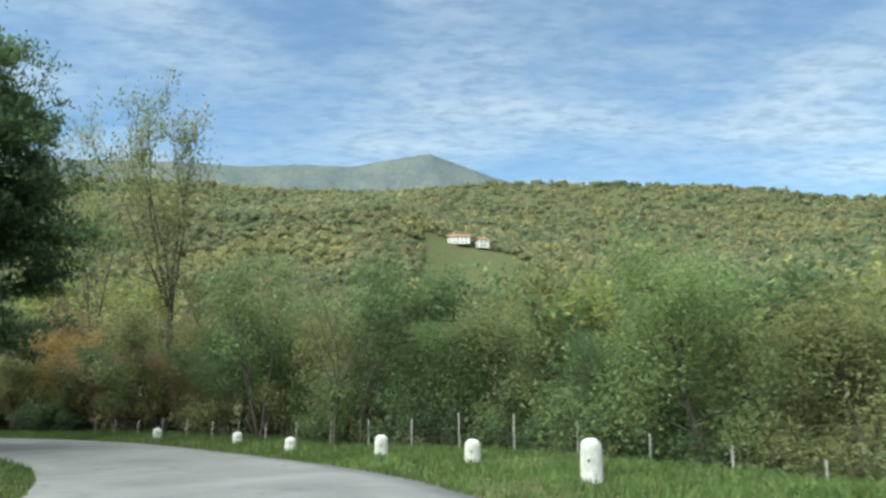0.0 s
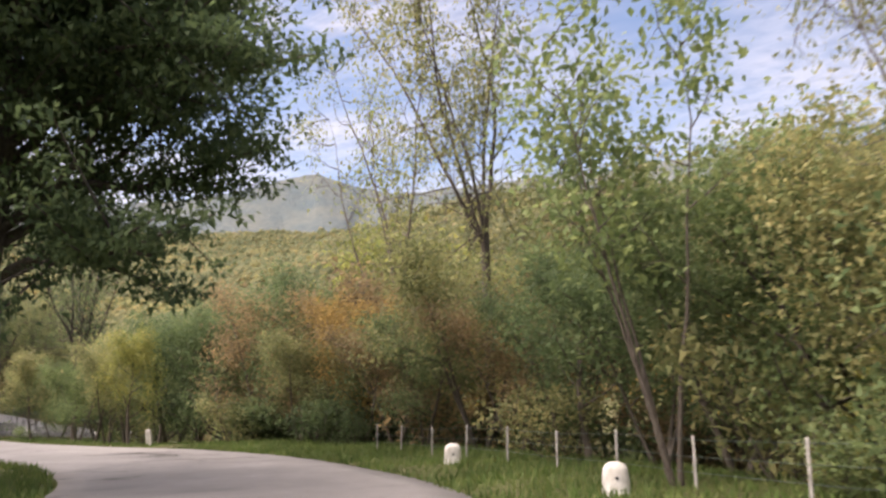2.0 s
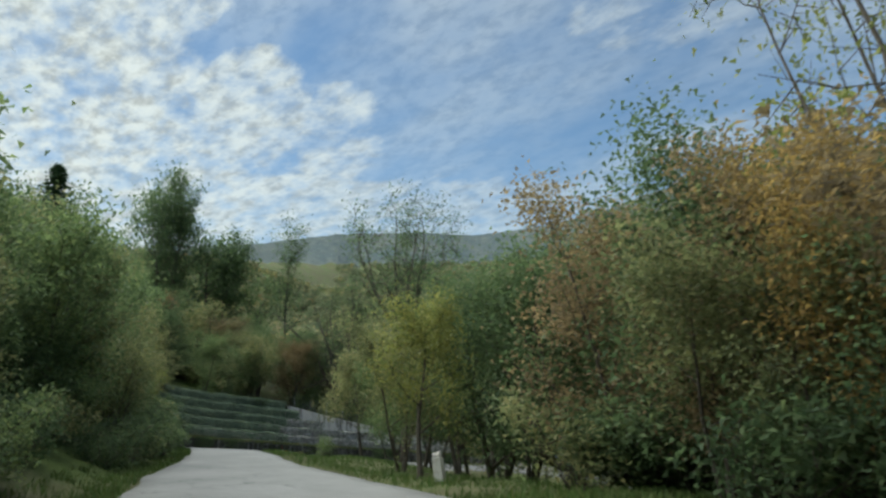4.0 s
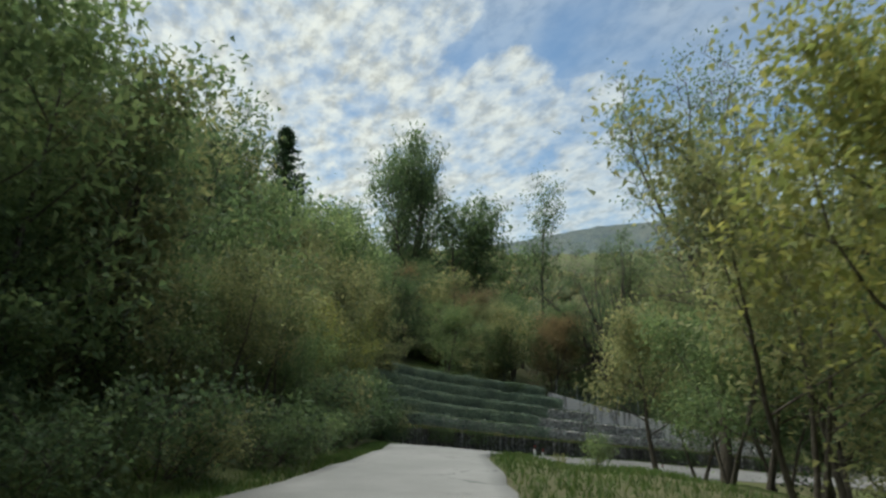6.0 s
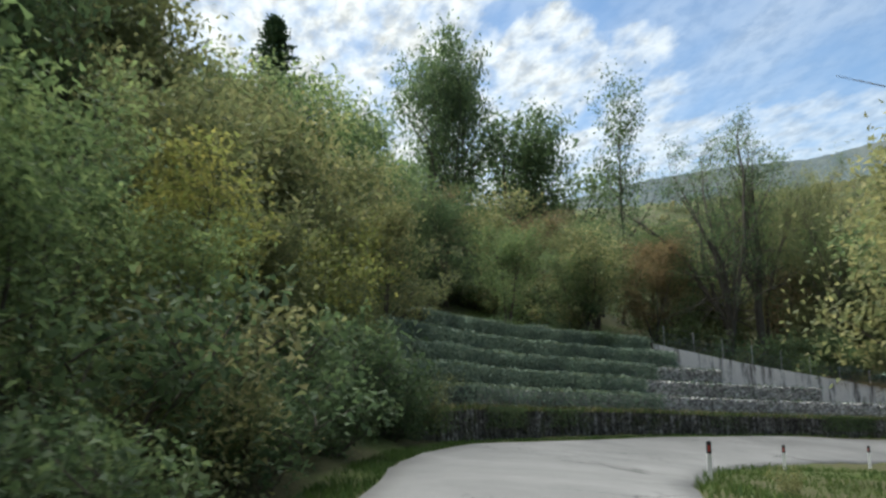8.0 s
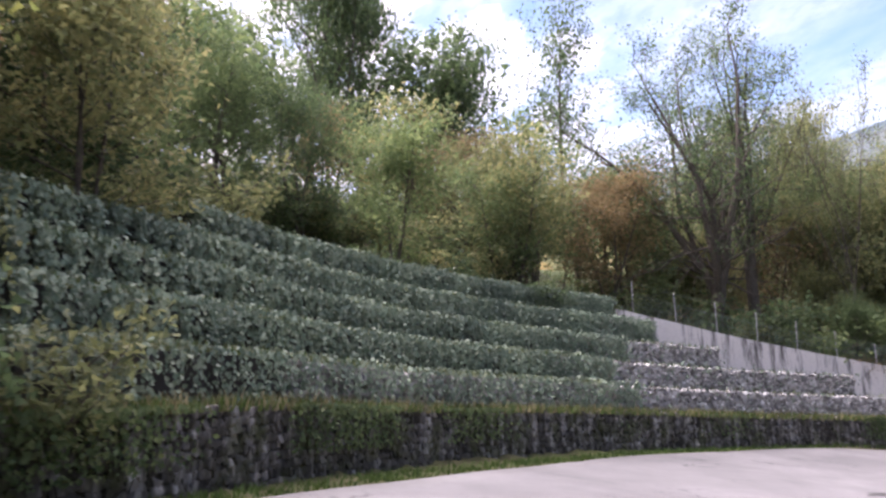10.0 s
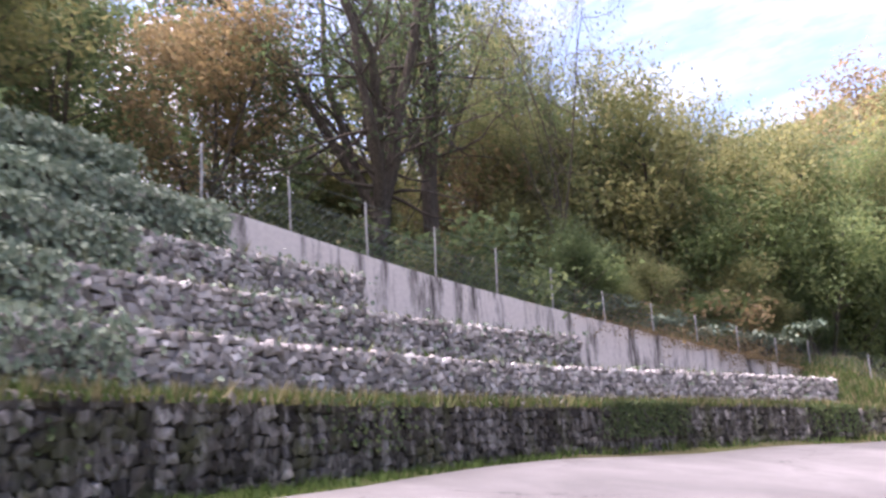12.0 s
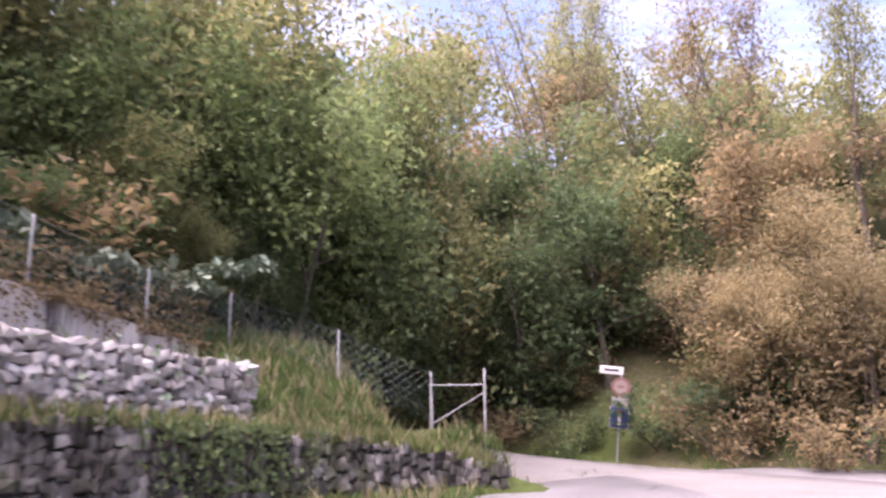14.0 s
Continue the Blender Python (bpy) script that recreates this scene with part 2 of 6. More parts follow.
def asphalt_material():
    m, n, l, b = material("worn_pale_asphalt", 0.72, 0.35)
    tc = n.new("ShaderNodeTexCoord")
    big = noise_node(n, l, tc.outputs["Object"], 0.22, 4.0, 0.6, 0.6)
    mid = noise_node(n, l, tc.outputs["Object"], 1.7, 5.0, 0.6)
    grit = noise_node(n, l, tc.outputs["Object"], 70.0, 3.0, 0.7)
    base = ramp(n, l, big.outputs["Fac"], [(0.3, (0.098, 0.094, 0.089)), (0.55, (0.148, 0.141, 0.134)), (0.75, (0.195, 0.186, 0.178))])
    m1 = mixed(n, l, 0.35, base.outputs[0], ramp(n, l, mid.outputs["Fac"], [(0.3, (0.62, 0.62, 0.62)), (0.7, (1.1, 1.1, 1.1))]).outputs[0], "MULTIPLY")
    m2 = mixed(n, l, 0.5, m1, ramp(n, l, grit.outputs["Fac"], [(0.3, (0.55, 0.55, 0.55)), (0.7, (1.2, 1.2, 1.2))]).outputs[0], "MULTIPLY")
    # wandering cracks, only on some stretches
    warp = noise_node(n, l, tc.outputs["Object"], 1.1, 4.0, 0.6)
    wv = n.new("ShaderNodeVectorMath"); wv.operation = "MULTIPLY_ADD"
    wv.inputs[1].default_value = (1.6, 1.6, 0.0)
    l.new(warp.outputs["Color"], wv.inputs[0]); l.new(tc.outputs["Object"], wv.inputs[2])
    vo = n.new("ShaderNodeTexVoronoi"); vo.feature = "DISTANCE_TO_EDGE"; vo.inputs["Scale"].default_value = 0.42
    l.new(wv.outputs[0], vo.inputs["Vector"])
    line = ramp(n, l, vo.outputs["Distance"], [(0.004, (1, 1, 1)), (0.014, (0, 0, 0))])
    where = ramp(n, l, noise_node(n, l, tc.outputs["Object"], 0.17, 2.0).outputs["Fac"], [(0.50, (0, 0, 0)), (0.58, (1, 1, 1))])
    cr = mixed(n, l, 1.0, line.outputs[0], where.outputs[0], "MULTIPLY")
    l.new(mixed(n, l, cr, m2, (0.035, 0.033, 0.032)), b.inputs["Base Color"])
    bumped(n, l, b, grit.outputs["Fac"], 0.35, 0.008)
    return m


def gravel_material():
    m, n, l, b = material("pale_gravel", 0.9, 0.2)
    tc = n.new("ShaderNodeTexCoord")
    big = noise_node(n, l, tc.outputs["Object"], 0.6, 4.0)
    fine = noise_node(n, l, tc.outputs["Object"], 28.0, 5.0, 0.7)
    c = ramp(n, l, fine.outputs["Fac"], [(0.25, (0.105, 0.096, 0.087)), (0.75, (0.235, 0.220, 0.203))])
    l.new(mixed(n, l, 0.4, c.outputs[0], ramp(n, l, big.outputs["Fac"], [(0.3, (0.5, 0.5, 0.45)), (0.7, (1.1, 1.1, 1.1))]).outputs[0], "MULTIPLY"), b.inputs["Base Color"])
    bumped(n, l, b, fine.outputs["Fac"], 0.7, 0.02)
    return m


def stone_material(name="limestone_rubble", shade=1.0, drips=0.0):
    m, n, l, b = material(name, 0.85, 0.25)
    inf, geo, tc = n.new("ShaderNodeObjectInfo"), n.new("ShaderNodeNewGeometry"), n.new("ShaderNodeTexCoord")
    a = n.new("ShaderNodeMath"); a.operation = "ADD"
    l.new(inf.outputs["Random"], a.inputs[0]); l.new(geo.outputs["Random Per Island"], a.inputs[1])
    fr = n.new("ShaderNodeMath"); fr.operation = "FRACT"
    l.new(a.outputs[0], fr.inputs[0])
    c = ramp(n, l, fr.outputs[0], [(0.0, (0.15, 0.139, 0.130)), (0.35, (0.30, 0.28, 0.262)), (0.72, (0.44, 0.415, 0.392)), (0.93, (0.50, 0.475, 0.45)), (1.0, (0.66, 0.64, 0.61))])
    ns = noise_node(n, l, geo.outputs["Position"], 3.0, 6.0, 0.7)
    g = mixed(n, l, 0.65, c.outputs[0], ramp(n, l, ns.outputs["Fac"], [(0.3, (0.45, 0.44, 0.42)), (0.7, (1.15, 1.13, 1.1))]).outputs[0], "MULTIPLY")
    if drips:
        mp = n.new("ShaderNodeMapping"); mp.inputs["Scale"].default_value = (1.5, 1.5, 0.16)
        l.new(geo.outputs["Position"], mp.inputs[0])
        dr = noise_node(n, l, mp.outputs[0], 2.4, 5.0, 0.7)
        g = mixed(n, l, drips, g, ramp(n, l, dr.outputs["Fac"], [(0.47, (0.13, 0.125, 0.105)), (0.62, (shade, shade, shade * 0.97))]).outputs[0], "MULTIPLY")
        gm = noise_node(n, l, geo.outputs["Position"], 0.9, 5.0, 0.65)
        g = mixed(n, l, ramp(n, l, gm.outputs["Fac"], [(0.52, (0, 0, 0)), (0.66, (0.75, 0.75, 0.75))]).outputs[0], g, (0.062, 0.068, 0.026))
    l.new(g, b.inputs["Base Color"])
    bumped(n, l, b, noise_node(n, l, geo.outputs["Position"], 22.0, 5.0, 0.7).outputs["Fac"], 0.5, 0.015)
    return m


def concrete_material():
    m, n, l, b = material("stained_concrete", 0.85, 0.25)
    tc = n.new("ShaderNodeTexCoord")
    mp = n.new("ShaderNodeMapping"); mp.inputs["Scale"].default_value = (0.9, 0.9, 0.13)
    l.new(tc.outputs["Object"], mp.inputs[0])
    st = noise_node(n, l, mp.outputs[0], 2.6, 6.0, 0.75)
    fine = noise_node(n, l, tc.outputs["Object"], 9.0, 6.0, 0.7)
    c = ramp(n, l, st.outputs["Fac"], [(0.35, (0.075, 0.066, 0.060)), (0.42, (0.32, 0.295, 0.275)), (0.50, (0.60, 0.555, 0.515))])
    l.new(mixed(n, l, 0.5, c.outputs[0], ramp(n, l, fine.outputs["Fac"], [(0.3, (0.7, 0.7, 0.68)), (0.7, (1.12, 1.12, 1.1))]).outputs[0], "MULTIPLY"), b.inputs["Base Color"])
    bumped(n, l, b, fine.outputs["Fac"], 0.3, 0.01)
    return m


def plain_material(name, colour, rough=0.7, metal=0.0, dirt=0.3, scale=14.0, dark=(0.35, 0.33, 0.30)):
    m, n, l, b = material(name, rough, 0.35)
    b.inputs["Metallic"].default_value = metal
    tc = n.new("ShaderNodeTexCoord")
    a = noise_node(n, l, tc.outputs["Object"], scale, 6.0, 0.7)
    a2 = noise_node(n, l, tc.outputs["Object"], scale * 0.22, 3.0)
    c = mixed(n, l, dirt, colour, ramp(n, l, a.outputs["Fac"], [(0.35, tuple(x * y for x, y in zip(colour, dark))), (0.62, colour)]).outputs[0])
    c2 = mixed(n, l, dirt, c, ramp(n, l, a2.outputs["Fac"], [(0.35, tuple(x * y for x, y in zip(colour, dark))), (0.65, colour)]).outputs[0])
    l.new(c2, b.inputs["Base Color"])
    bumped(n, l, b, a.outputs["Fac"], 0.25, 0.006)
    return m


BARK = bark_material()
GROUND = ground_material()
ASPHALT = asphalt_material()
GRAVEL = gravel_material()
STONE = stone_material()
OLDSTONE = stone_material("mossy_old_stone", 0.62, 0.95)
CONCRETE = concrete_material()
WHITEWASH = plain_material("weathered_whitewash", (0.60, 0.58, 0.53), 0.88, 0.0, 0.5, 9.0, (0.30, 0.29, 0.25))
POSTWOOD = plain_material("grey_weathered_post", (0.34, 0.325, 0.295), 0.85, 0.0, 0.5, 12.0)
GALV = plain_material("galvanised_steel", (0.36, 0.36, 0.35), 0.6, 0.6, 0.3, 20.0, (0.6, 0.6, 0.6))
WIRE = plain_material("green_coated_wire", (0.10, 0.13, 0.11), 0.6, 0.2, 0.3, 20.0)
PLASTIC = plain_material("white_plastic", (0.72, 0.72, 0.70), 0.5, 0.0, 0.25, 12.0)
BLACK = plain_material("black_plastic", (0.025, 0.025, 0.027), 0.55, 0.0, 0.2, 12.0)
RED = plain_material("red_reflector", (0.30, 0.04, 0.03), 0.35, 0.0, 0.2, 12.0)
BLUE = plain_material("blue_sign_face", (0.035, 0.055, 0.20), 0.4, 0.0, 0.2, 12.0)
SIGNWHITE = plain_material("white_sign_face", (0.58, 0.56, 0.52), 0.45, 0.0, 0.2, 12.0)
SIGNRED = plain_material("red_sign_ring", (0.17, 0.085, 0.07), 0.45, 0.0, 0.25, 12.0)
PLASTER = plain_material("pale_plaster", (0.66, 0.62, 0.55), 0.9, 0.0, 0.3, 1.5)
ROOFTILE = plain_material("terracotta_roof", (0.26, 0.12, 0.07), 0.85, 0.0, 0.4, 5.0)
GLASS = plain_material("dark_window_glass", (0.02, 0.025, 0.03), 0.1, 0.0, 0.1, 5.0)


# ---- building helpers ----
def mesh_from(name, verts, faces, mats, smooth=False, slots=None):
    me = bpy.data.meshes.new(name)
    me.from_pydata([tuple(v) for v in verts], [], [tuple(f) for f in faces])
    for k in mats:
        me.materials.append(k)
    if slots is not None:
        me.polygons.foreach_set("material_index", slots)
    if smooth:
        me.polygons.foreach_set("use_smooth", [True] * len(me.polygons))
    me.update()
    return me


def part(name, data, parent=None, label="", at=None):
    """A mesh as an object, under a thing or under a part."""
    ob = new(name, data)
    if parent is not None:
        ob.parent = parent
    if at is not None:
        ob.matrix_basis = at
    if label:
        ob["label"] = label
    return ob


def from_bm(name, bm, mat, smooth=False):
    me = bpy.data.meshes.new(name)
    bm.to_mesh(me)
    bm.free()
    me.materials.append(mat)
    if smooth:
        me.polygons.foreach_set("use_smooth", [True] * len(me.polygons))
    return me


def box_mesh(name, size, mat, bevel=0.0, at=(0, 0, 0)):
    bm = bmesh.new()
    bmesh.ops.create_cube(bm, size=1.0, matrix=Matrix.LocRotScale(at, None, size))
    if bevel:
        bmesh.ops.bevel(bm, geom=bm.edges[:], offset=bevel, segments=2, affect="EDGES", profile=0.6)
    return from_bm(name, bm, mat)


def lathe(name, profile, mat, sides=20, wobble=0.0, seed=0):
    """A turned shape from (radius, height) pairs, closed at both ends."""
    rnd = random.Random(seed)
    verts, faces = [], []
    for r, z in profile:
        for k in range(sides):
            a = 2 * math.pi * k / sides
            rr = r * (1 + wobble * (rnd.random() - 0.5))
            verts.append((rr * math.cos(a), rr * math.sin(a), z))
    for i in range(len(profile) - 1):
        for k in range(sides):
            k2 = (k + 1) % sides
            faces.append((i * sides + k, i * sides + k2, (i + 1) * sides + k2, (i + 1) * sides + k))
    faces.append(tuple(range(sides))[::-1])
    faces.append(tuple(range((len(profile) - 1) * sides, len(profile) * sides)))
    return mesh_from(name, verts, faces, [mat], smooth=True)


def catmull(pts, step):
    """A smooth line through points, about one point a step."""
    p = np.array(pts, float)
    p = np.vstack([2 * p[0] - p[1], p, 2 * p[-1] - p[-2]])
    out = []
    for i in range(1, len(p) - 2):
        n = max(2, int(np.linalg.norm((p[i + 1] - p[i])[:2]) / step))
        u = np.linspace(0, 1, n, endpoint=False)[:, None]
        a, b, c, d = p[i - 1], p[i], p[i + 1], p[i + 2]
        out.append(0.5 * (2 * b + (c - a) * u + (2 * a - 5 * b + 4 * c - d) * u ** 2 + (3 * b - a - 3 * c + d) * u ** 3))
    return np.vstack(out + [p[-2:-1]])


def tangents(line):
    t = np.gradient(line[:, :2], axis=0)
    return t / np.linalg.norm(t, axis=1)[:, None]


# ---- the road's line and the land ----
LANE = [(1.5, -60, 2.5), (1.0, -30, 1.3), (0.3, -10, 0.45), (0, 0, 0), (-0.46, 5.94, -0.3), (-1.66, 11.6, -0.57), (-3.45, 17, -0.79), (-5.8, 22.1, -1.01),
        (-8.5, 26.75, -1.2), (-11.7, 31, -1.35), (-15.4, 34.8, -1.45), (-20.7, 39.05, -1.6), (-28.95, 43.9, -1.85), (-39.5, 47.4, -2.05), (-48.7, 49.7, -2.1),
        (-58.5, 52.4, -2.15), (-68.4, 55.9, -2.5), (-74.4, 58.45, -3.05), (-82.4, 63.35, -3.95), (-88.9, 70.07, -4.8), (-93.3, 78.2, -5.5), (-95, 87.3, -6.2),
        (-94.6, 93, -6.5), (-92.3, 98.5, -6.75), (-88, 102, -7.0), (-80, 102.5, -7.6), (-60, 98, -9.5)]
lane = catmull(LANE, 1.0)
lane_t = tangents(lane)
lane_s = np.r_[0, np.cumsum(np.linalg.norm(np.diff(lane[:, :2], axis=0), axis=1))]
lane_s -= lane_s[np.argmin(np.hypot(lane[:, 0], lane[:, 1]))]
# front of the low stone wall along the outside of the second bend, with the height of its top
WALL = [(-64, 48.0, -1.25), (-72, 50.2, -1.45), (-78, 52.6, -1.70), (-83.5, 55.6, -1.95), (-88.3, 59.2, -2.15), (-93.5, 64.0, -2.65), (-97.3, 69.5, -3.1),
        (-99.4, 75.3, -3.6), (-101.2, 83, -4.2), (-101.5, 91, -4.75), (-100.4, 97.3, -5.3), (-99.0, 100.2, -5.75), (-97.9, 101.5, -6.2)]
wall = catmull(WALL, 0.5)
wall_t = tangents(wall)
TIER_H, TIER_BACK, TIER_FIRST = 0.93, 0.84, 0.6


def edges(s):
    """How far the asphalt reaches left and right of the lane's line."""
    return (np.interp(s, [0, 60, 70, 78, 84, 91, 98, 106, 112, 138, 143, 148, 152, 158, 166], [5.2, 4.8, 4.3, 2.9, 2.2, 2.3, 3.2, 4.6, 5.8, 5.9, 5.6, 5.6, 7.4, 8.8, 4.6]),
            np.interp(s, [-10, 14, 24, 34, 48, 60, 68, 76, 82, 90, 98, 106, 140, 160], [2.7, 2.9, 2.6, 2.1, 2.5, 2.5, 1.8, 1.4, 1.6, 1.5, 2.3, 2.8, 2.6, 2.6]))


def banking(s):
    """Rise of the road's surface towards its left edge, for each metre across."""
    return np.interp(s, [86, 104, 136, 144, 152], [0.0, 0.088, 0.088, 0.055, 0.0])


def nearest(line, tang, x, y):
    d = np.hypot(x[:, None] - line[None, :, 0], y[:, None] - line[None, :, 1])
    k = d.argmin(1)
    dx, dy = x - line[k, 0], y - line[k, 1]
    side = tang[k, 0] * dy - tang[k, 1] * dx
    return k, d, side


TRACK = catmull([(-91.5, 99.5, -6.75), (-95.0, 103.5, -6.85), (-98.5, 107.0, -6.9), (-103.5, 112.0, -6.7), (-110, 118, -6.0), (-119, 126, -5.0)], 0.8)
track_t = tangents(TRACK)


def far_land(x, y):
    """The valley and the wooded hills round it, by bearing (left of north) and distance."""
    dx, dy = x + 10, y - 20
    dist = np.hypot(dx, dy)
    yaw = np.degrees(np.arctan2(-dx, dy))
    crest = np.interp(yaw, [-180, -120, -60, -31, -25, -20, -12, -7, -4, -1, 1, 4, 7, 11, 15, 19, 23, 28, 32, 34, 37, 39, 42, 47, 57, 69, 80, 95, 130, 180],
                      [7, 8, 10, 12.2, 13.4, 14.4, 14.9, 15.3, 15.3, 15.0, 14.7, 14.5, 14.4, 14.4, 14.4, 14.6, 14.6, 13.8, 12.8, 12.4, 12.2, 12.0, 11.8, 11.4, 11.0, 10.9, 10.2, 10, 9, 7])
    reach = np.interp(yaw, [-180, -60, 0, 12, 20, 30, 38, 50, 62, 75, 95, 130, 160], [900, 1400, 1400, 1150, 800, 820, 1700, 1700, 900, 480, 420, 420, 700])
    knoll = np.interp(yaw, [-40, -15, -6, -2.5, 1, 4, 8, 13, 30, 45, 70], [7.5, 8.6, 10.5, 11.2, 12.6, 13.6, 13.0, 12.8, 10.5, 8, 7])
    a1 = np.interp(dist, [0, 60, 150, 300], [-5, -5, -2.5, 4.0])
    a1 = np.where(dist > 300, 4.0 + (knoll - 4.0) * np.clip((dist - 300) / 260, 0, 1), a1)
    start = np.minimum(620, reach * 0.55)
    up = np.clip((dist - start) / (reach - start), 0, 1)
    e = a1 + (crest - a1) * up ** 1.25
    over = np.maximum(dist - reach, 0)
    return np.minimum(dist, reach) * np.tan(np.radians(e)) - np.minimum(over, 260) ** 2 * 0.0007 - np.maximum(over - 260, 0) * 0.36


def step01(v):
    v = np.clip(v, 0, 1)
    return v * v * (3 - 2 * v)


def land(x, y):
    """Height of the ground."""
    x, y = np.atleast_1d(np.asarray(x, float)), np.atleast_1d(np.asarray(y, float))
    out = np.empty(len(x))
    for c in range(0, len(x), 8000):
        xs, ys = x[c:c + 8000], y[c:c + 8000]
        k, d, side = nearest(lane, lane_t, xs, ys)
        dm = d.min(1)
        w = np.exp(-(d - dm[:, None]) / np.where(dm > 12, 6.0, 2.5)[:, None])
        z0 = (w * lane[None, :, 2]).sum(1) / w.sum(1)
        s = (w * lane_s[None, :]).sum(1) / w.sum(1)
        el, er = edges(s)
        left, right = np.maximum(side - el, 0) * (side > 0), np.maximum(-side - er, 0) * (side < 0)
        # to the right: a verge, then the bank down to the valley
        drop = np.interp(s, [-20, 40, 70, 95, 140], [0.30, 0.30, 0.25, 0.10, 0.10])
        verge = np.interp(s, [0, 20, 40, 60], [7.5, 6.2, 5.0, 5.0])
        bank = 0.16 * step01((right - 0.3) / 1.5) * np.interp(s, [30, 60], [1, 0.4]) - np.clip(right - verge, 0, 22) * drop
        bank = bank - 0.38 * step01((right - 0.4) / 2.5) * np.interp(s, [60, 72, 104, 118], [0, 1, 1, 0])
        # to the left: a slope that grows steep towards the second bend
        rise = np.interp(s, [-20, 25, 45, 60, 90], [0.12, 0.15, 0.30, 0.50, 0.52])
        hang = np.clip(left - 1.6, 0, 34) * rise - 0.06 * np.minimum(left, 1.0)
        z = z0 + bank + hang + banking(s) * np.clip(side, -4.0, 7.0)
        # behind the low wall: tiers, then the hillside
        kw, dw, sw = nearest(wall, wall_t, xs, ys)
        tiers = np.interp(wall[kw, 1], [50, 70, 74, 79, 86, 97, 101], [4.4, 4.2, 3.6, 3.0, 2.2, 1.2, 0.4])
        behind = wall[kw, 2] - 0.35 + np.clip((sw - 1.7) / TIER_BACK * TIER_H, 0, tiers * TIER_H) + np.clip(sw - 2.2 - tiers * TIER_BACK, 0, 40) * np.interp(wall[kw, 1], [60, 76, 88], [0.52, 0.42, 0.24])
        grow = step01((wall[kw, 1] - 96.8) / 1.5)
        behind = behind * (1 - grow) + (wall[kw, 2] - 0.06 + 0.60 * np.clip(sw - 0.2, 0, 3.0)) * grow
        over = np.maximum((xs - wall[0, 0]) * -wall_t[0, 0] + (ys - wall[0, 1]) * -wall_t[0, 1], 3.5 * ((xs - wall[-1, 0]) * wall_t[-1, 0] + (ys - wall[-1, 1]) * wall_t[-1, 1]))
        share = step01((sw - 0.9 + 0.75 * grow) / (0.8 - 0.35 * grow)) * step01((48 - dw.min(1)) / 20) * step01(1 - np.maximum(over, 0) / 5.0) * (side > 0)
        z = z * (1 - share) + behind * share
        # the side track lies level
        kt, dt, st = nearest(TRACK, track_t, xs, ys)
        ft = step01(np.where(st > 0, (6.0 - dt.min(1)) / 1.6, (9.0 - dt.min(1)) / 5.0)) * step01((side - el + 0.5) / 2.0)
        z = z * (1 - ft) + (TRACK[kt, 2] - 0.16) * ft
        # a hump of earth by the gate
        z = z + 0.55 * np.exp(-((xs + 99.6) ** 2 + (ys - 102.0) ** 2) / 1.0)
        # far away the hills take over
        f = step01((dm - 30) / 70)
        out[c:c + 8000] = z * (1 - f) + far_land(xs, ys) * f
    return out


def gz(x, y):
    return float(land([x], [y])[0])


def axis(lo, hi, step, end, grow):
    mid = list(np.arange(lo, hi + step / 2, step))
    a, b = [], []
    d, v = step, hi
    while v < end:
        d *= grow; v += d; b.append(v)
    d, v = step, lo
    while v > -end:
        d *= grow; v -= d; a.append(v)
    return np.array(a[::-1] + mid + b)


gx, gy = axis(-125, 20, 1.0, 3600, 1.072), axis(-10, 122, 1.0, 3600, 1.072)
GX, GY = np.meshgrid(gx, gy)
GZ = land(GX.ravel(), GY.ravel())
# uneven ground off the road
kk, dd, ss = [], [], []
for c in range(0, GX.size, 8000):
    k, d, side = nearest(lane, lane_t, GX.ravel()[c:c + 8000], GY.ravel()[c:c + 8000])
    kk.append(k); ss.append(side)
kk, ss = np.concatenate(kk), np.concatenate(ss)
el, er = edges(lane_s[kk])
on_road = (ss < el + 0.3) & (ss > -er - 0.3)
rough = np.array([noise.noise((x * 0.35, y * 0.35, 0.0)) for x, y in zip(GX.ravel(), GY.ravel())]) * 0.10
GZ = np.where(on_road, GZ - 0.08, GZ + rough)
nx, ny = len(gx), len(gy)
idx = np.arange(nx * ny).reshape(ny, nx)
quads = np.stack([idx[:-1, :-1], idx[:-1, 1:], idx[1:, 1:], idx[1:, :-1]], -1).reshape(-1, 4)
ground = part("ground", mesh_from("ground", np.stack([GX.ravel(), GY.ravel(), GZ], 1).tolist(), quads.tolist(), [GROUND], True))
tagged(ground, "grassy earth verge, bank and wooded hills round the valley", "ground", kind="structure")


def mesh_z(x, y):
    """Height of the ground's own faces, which far off are wide."""
    i, j = np.clip(np.searchsorted(gx, x) - 1, 0, nx - 2), np.clip(np.searchsorted(gy, y) - 1, 0, ny - 2)
    u, v = (x - gx[i]) / (gx[i + 1] - gx[i]), (y - gy[j]) / (gy[j + 1] - gy[j])
    g = GZ.reshape(ny, nx)
    return (g[j, i] * (1 - u) + g[j, i + 1] * u) * (1 - v) + (g[j + 1, i] * (1 - u) + g[j + 1, i + 1] * u) * v


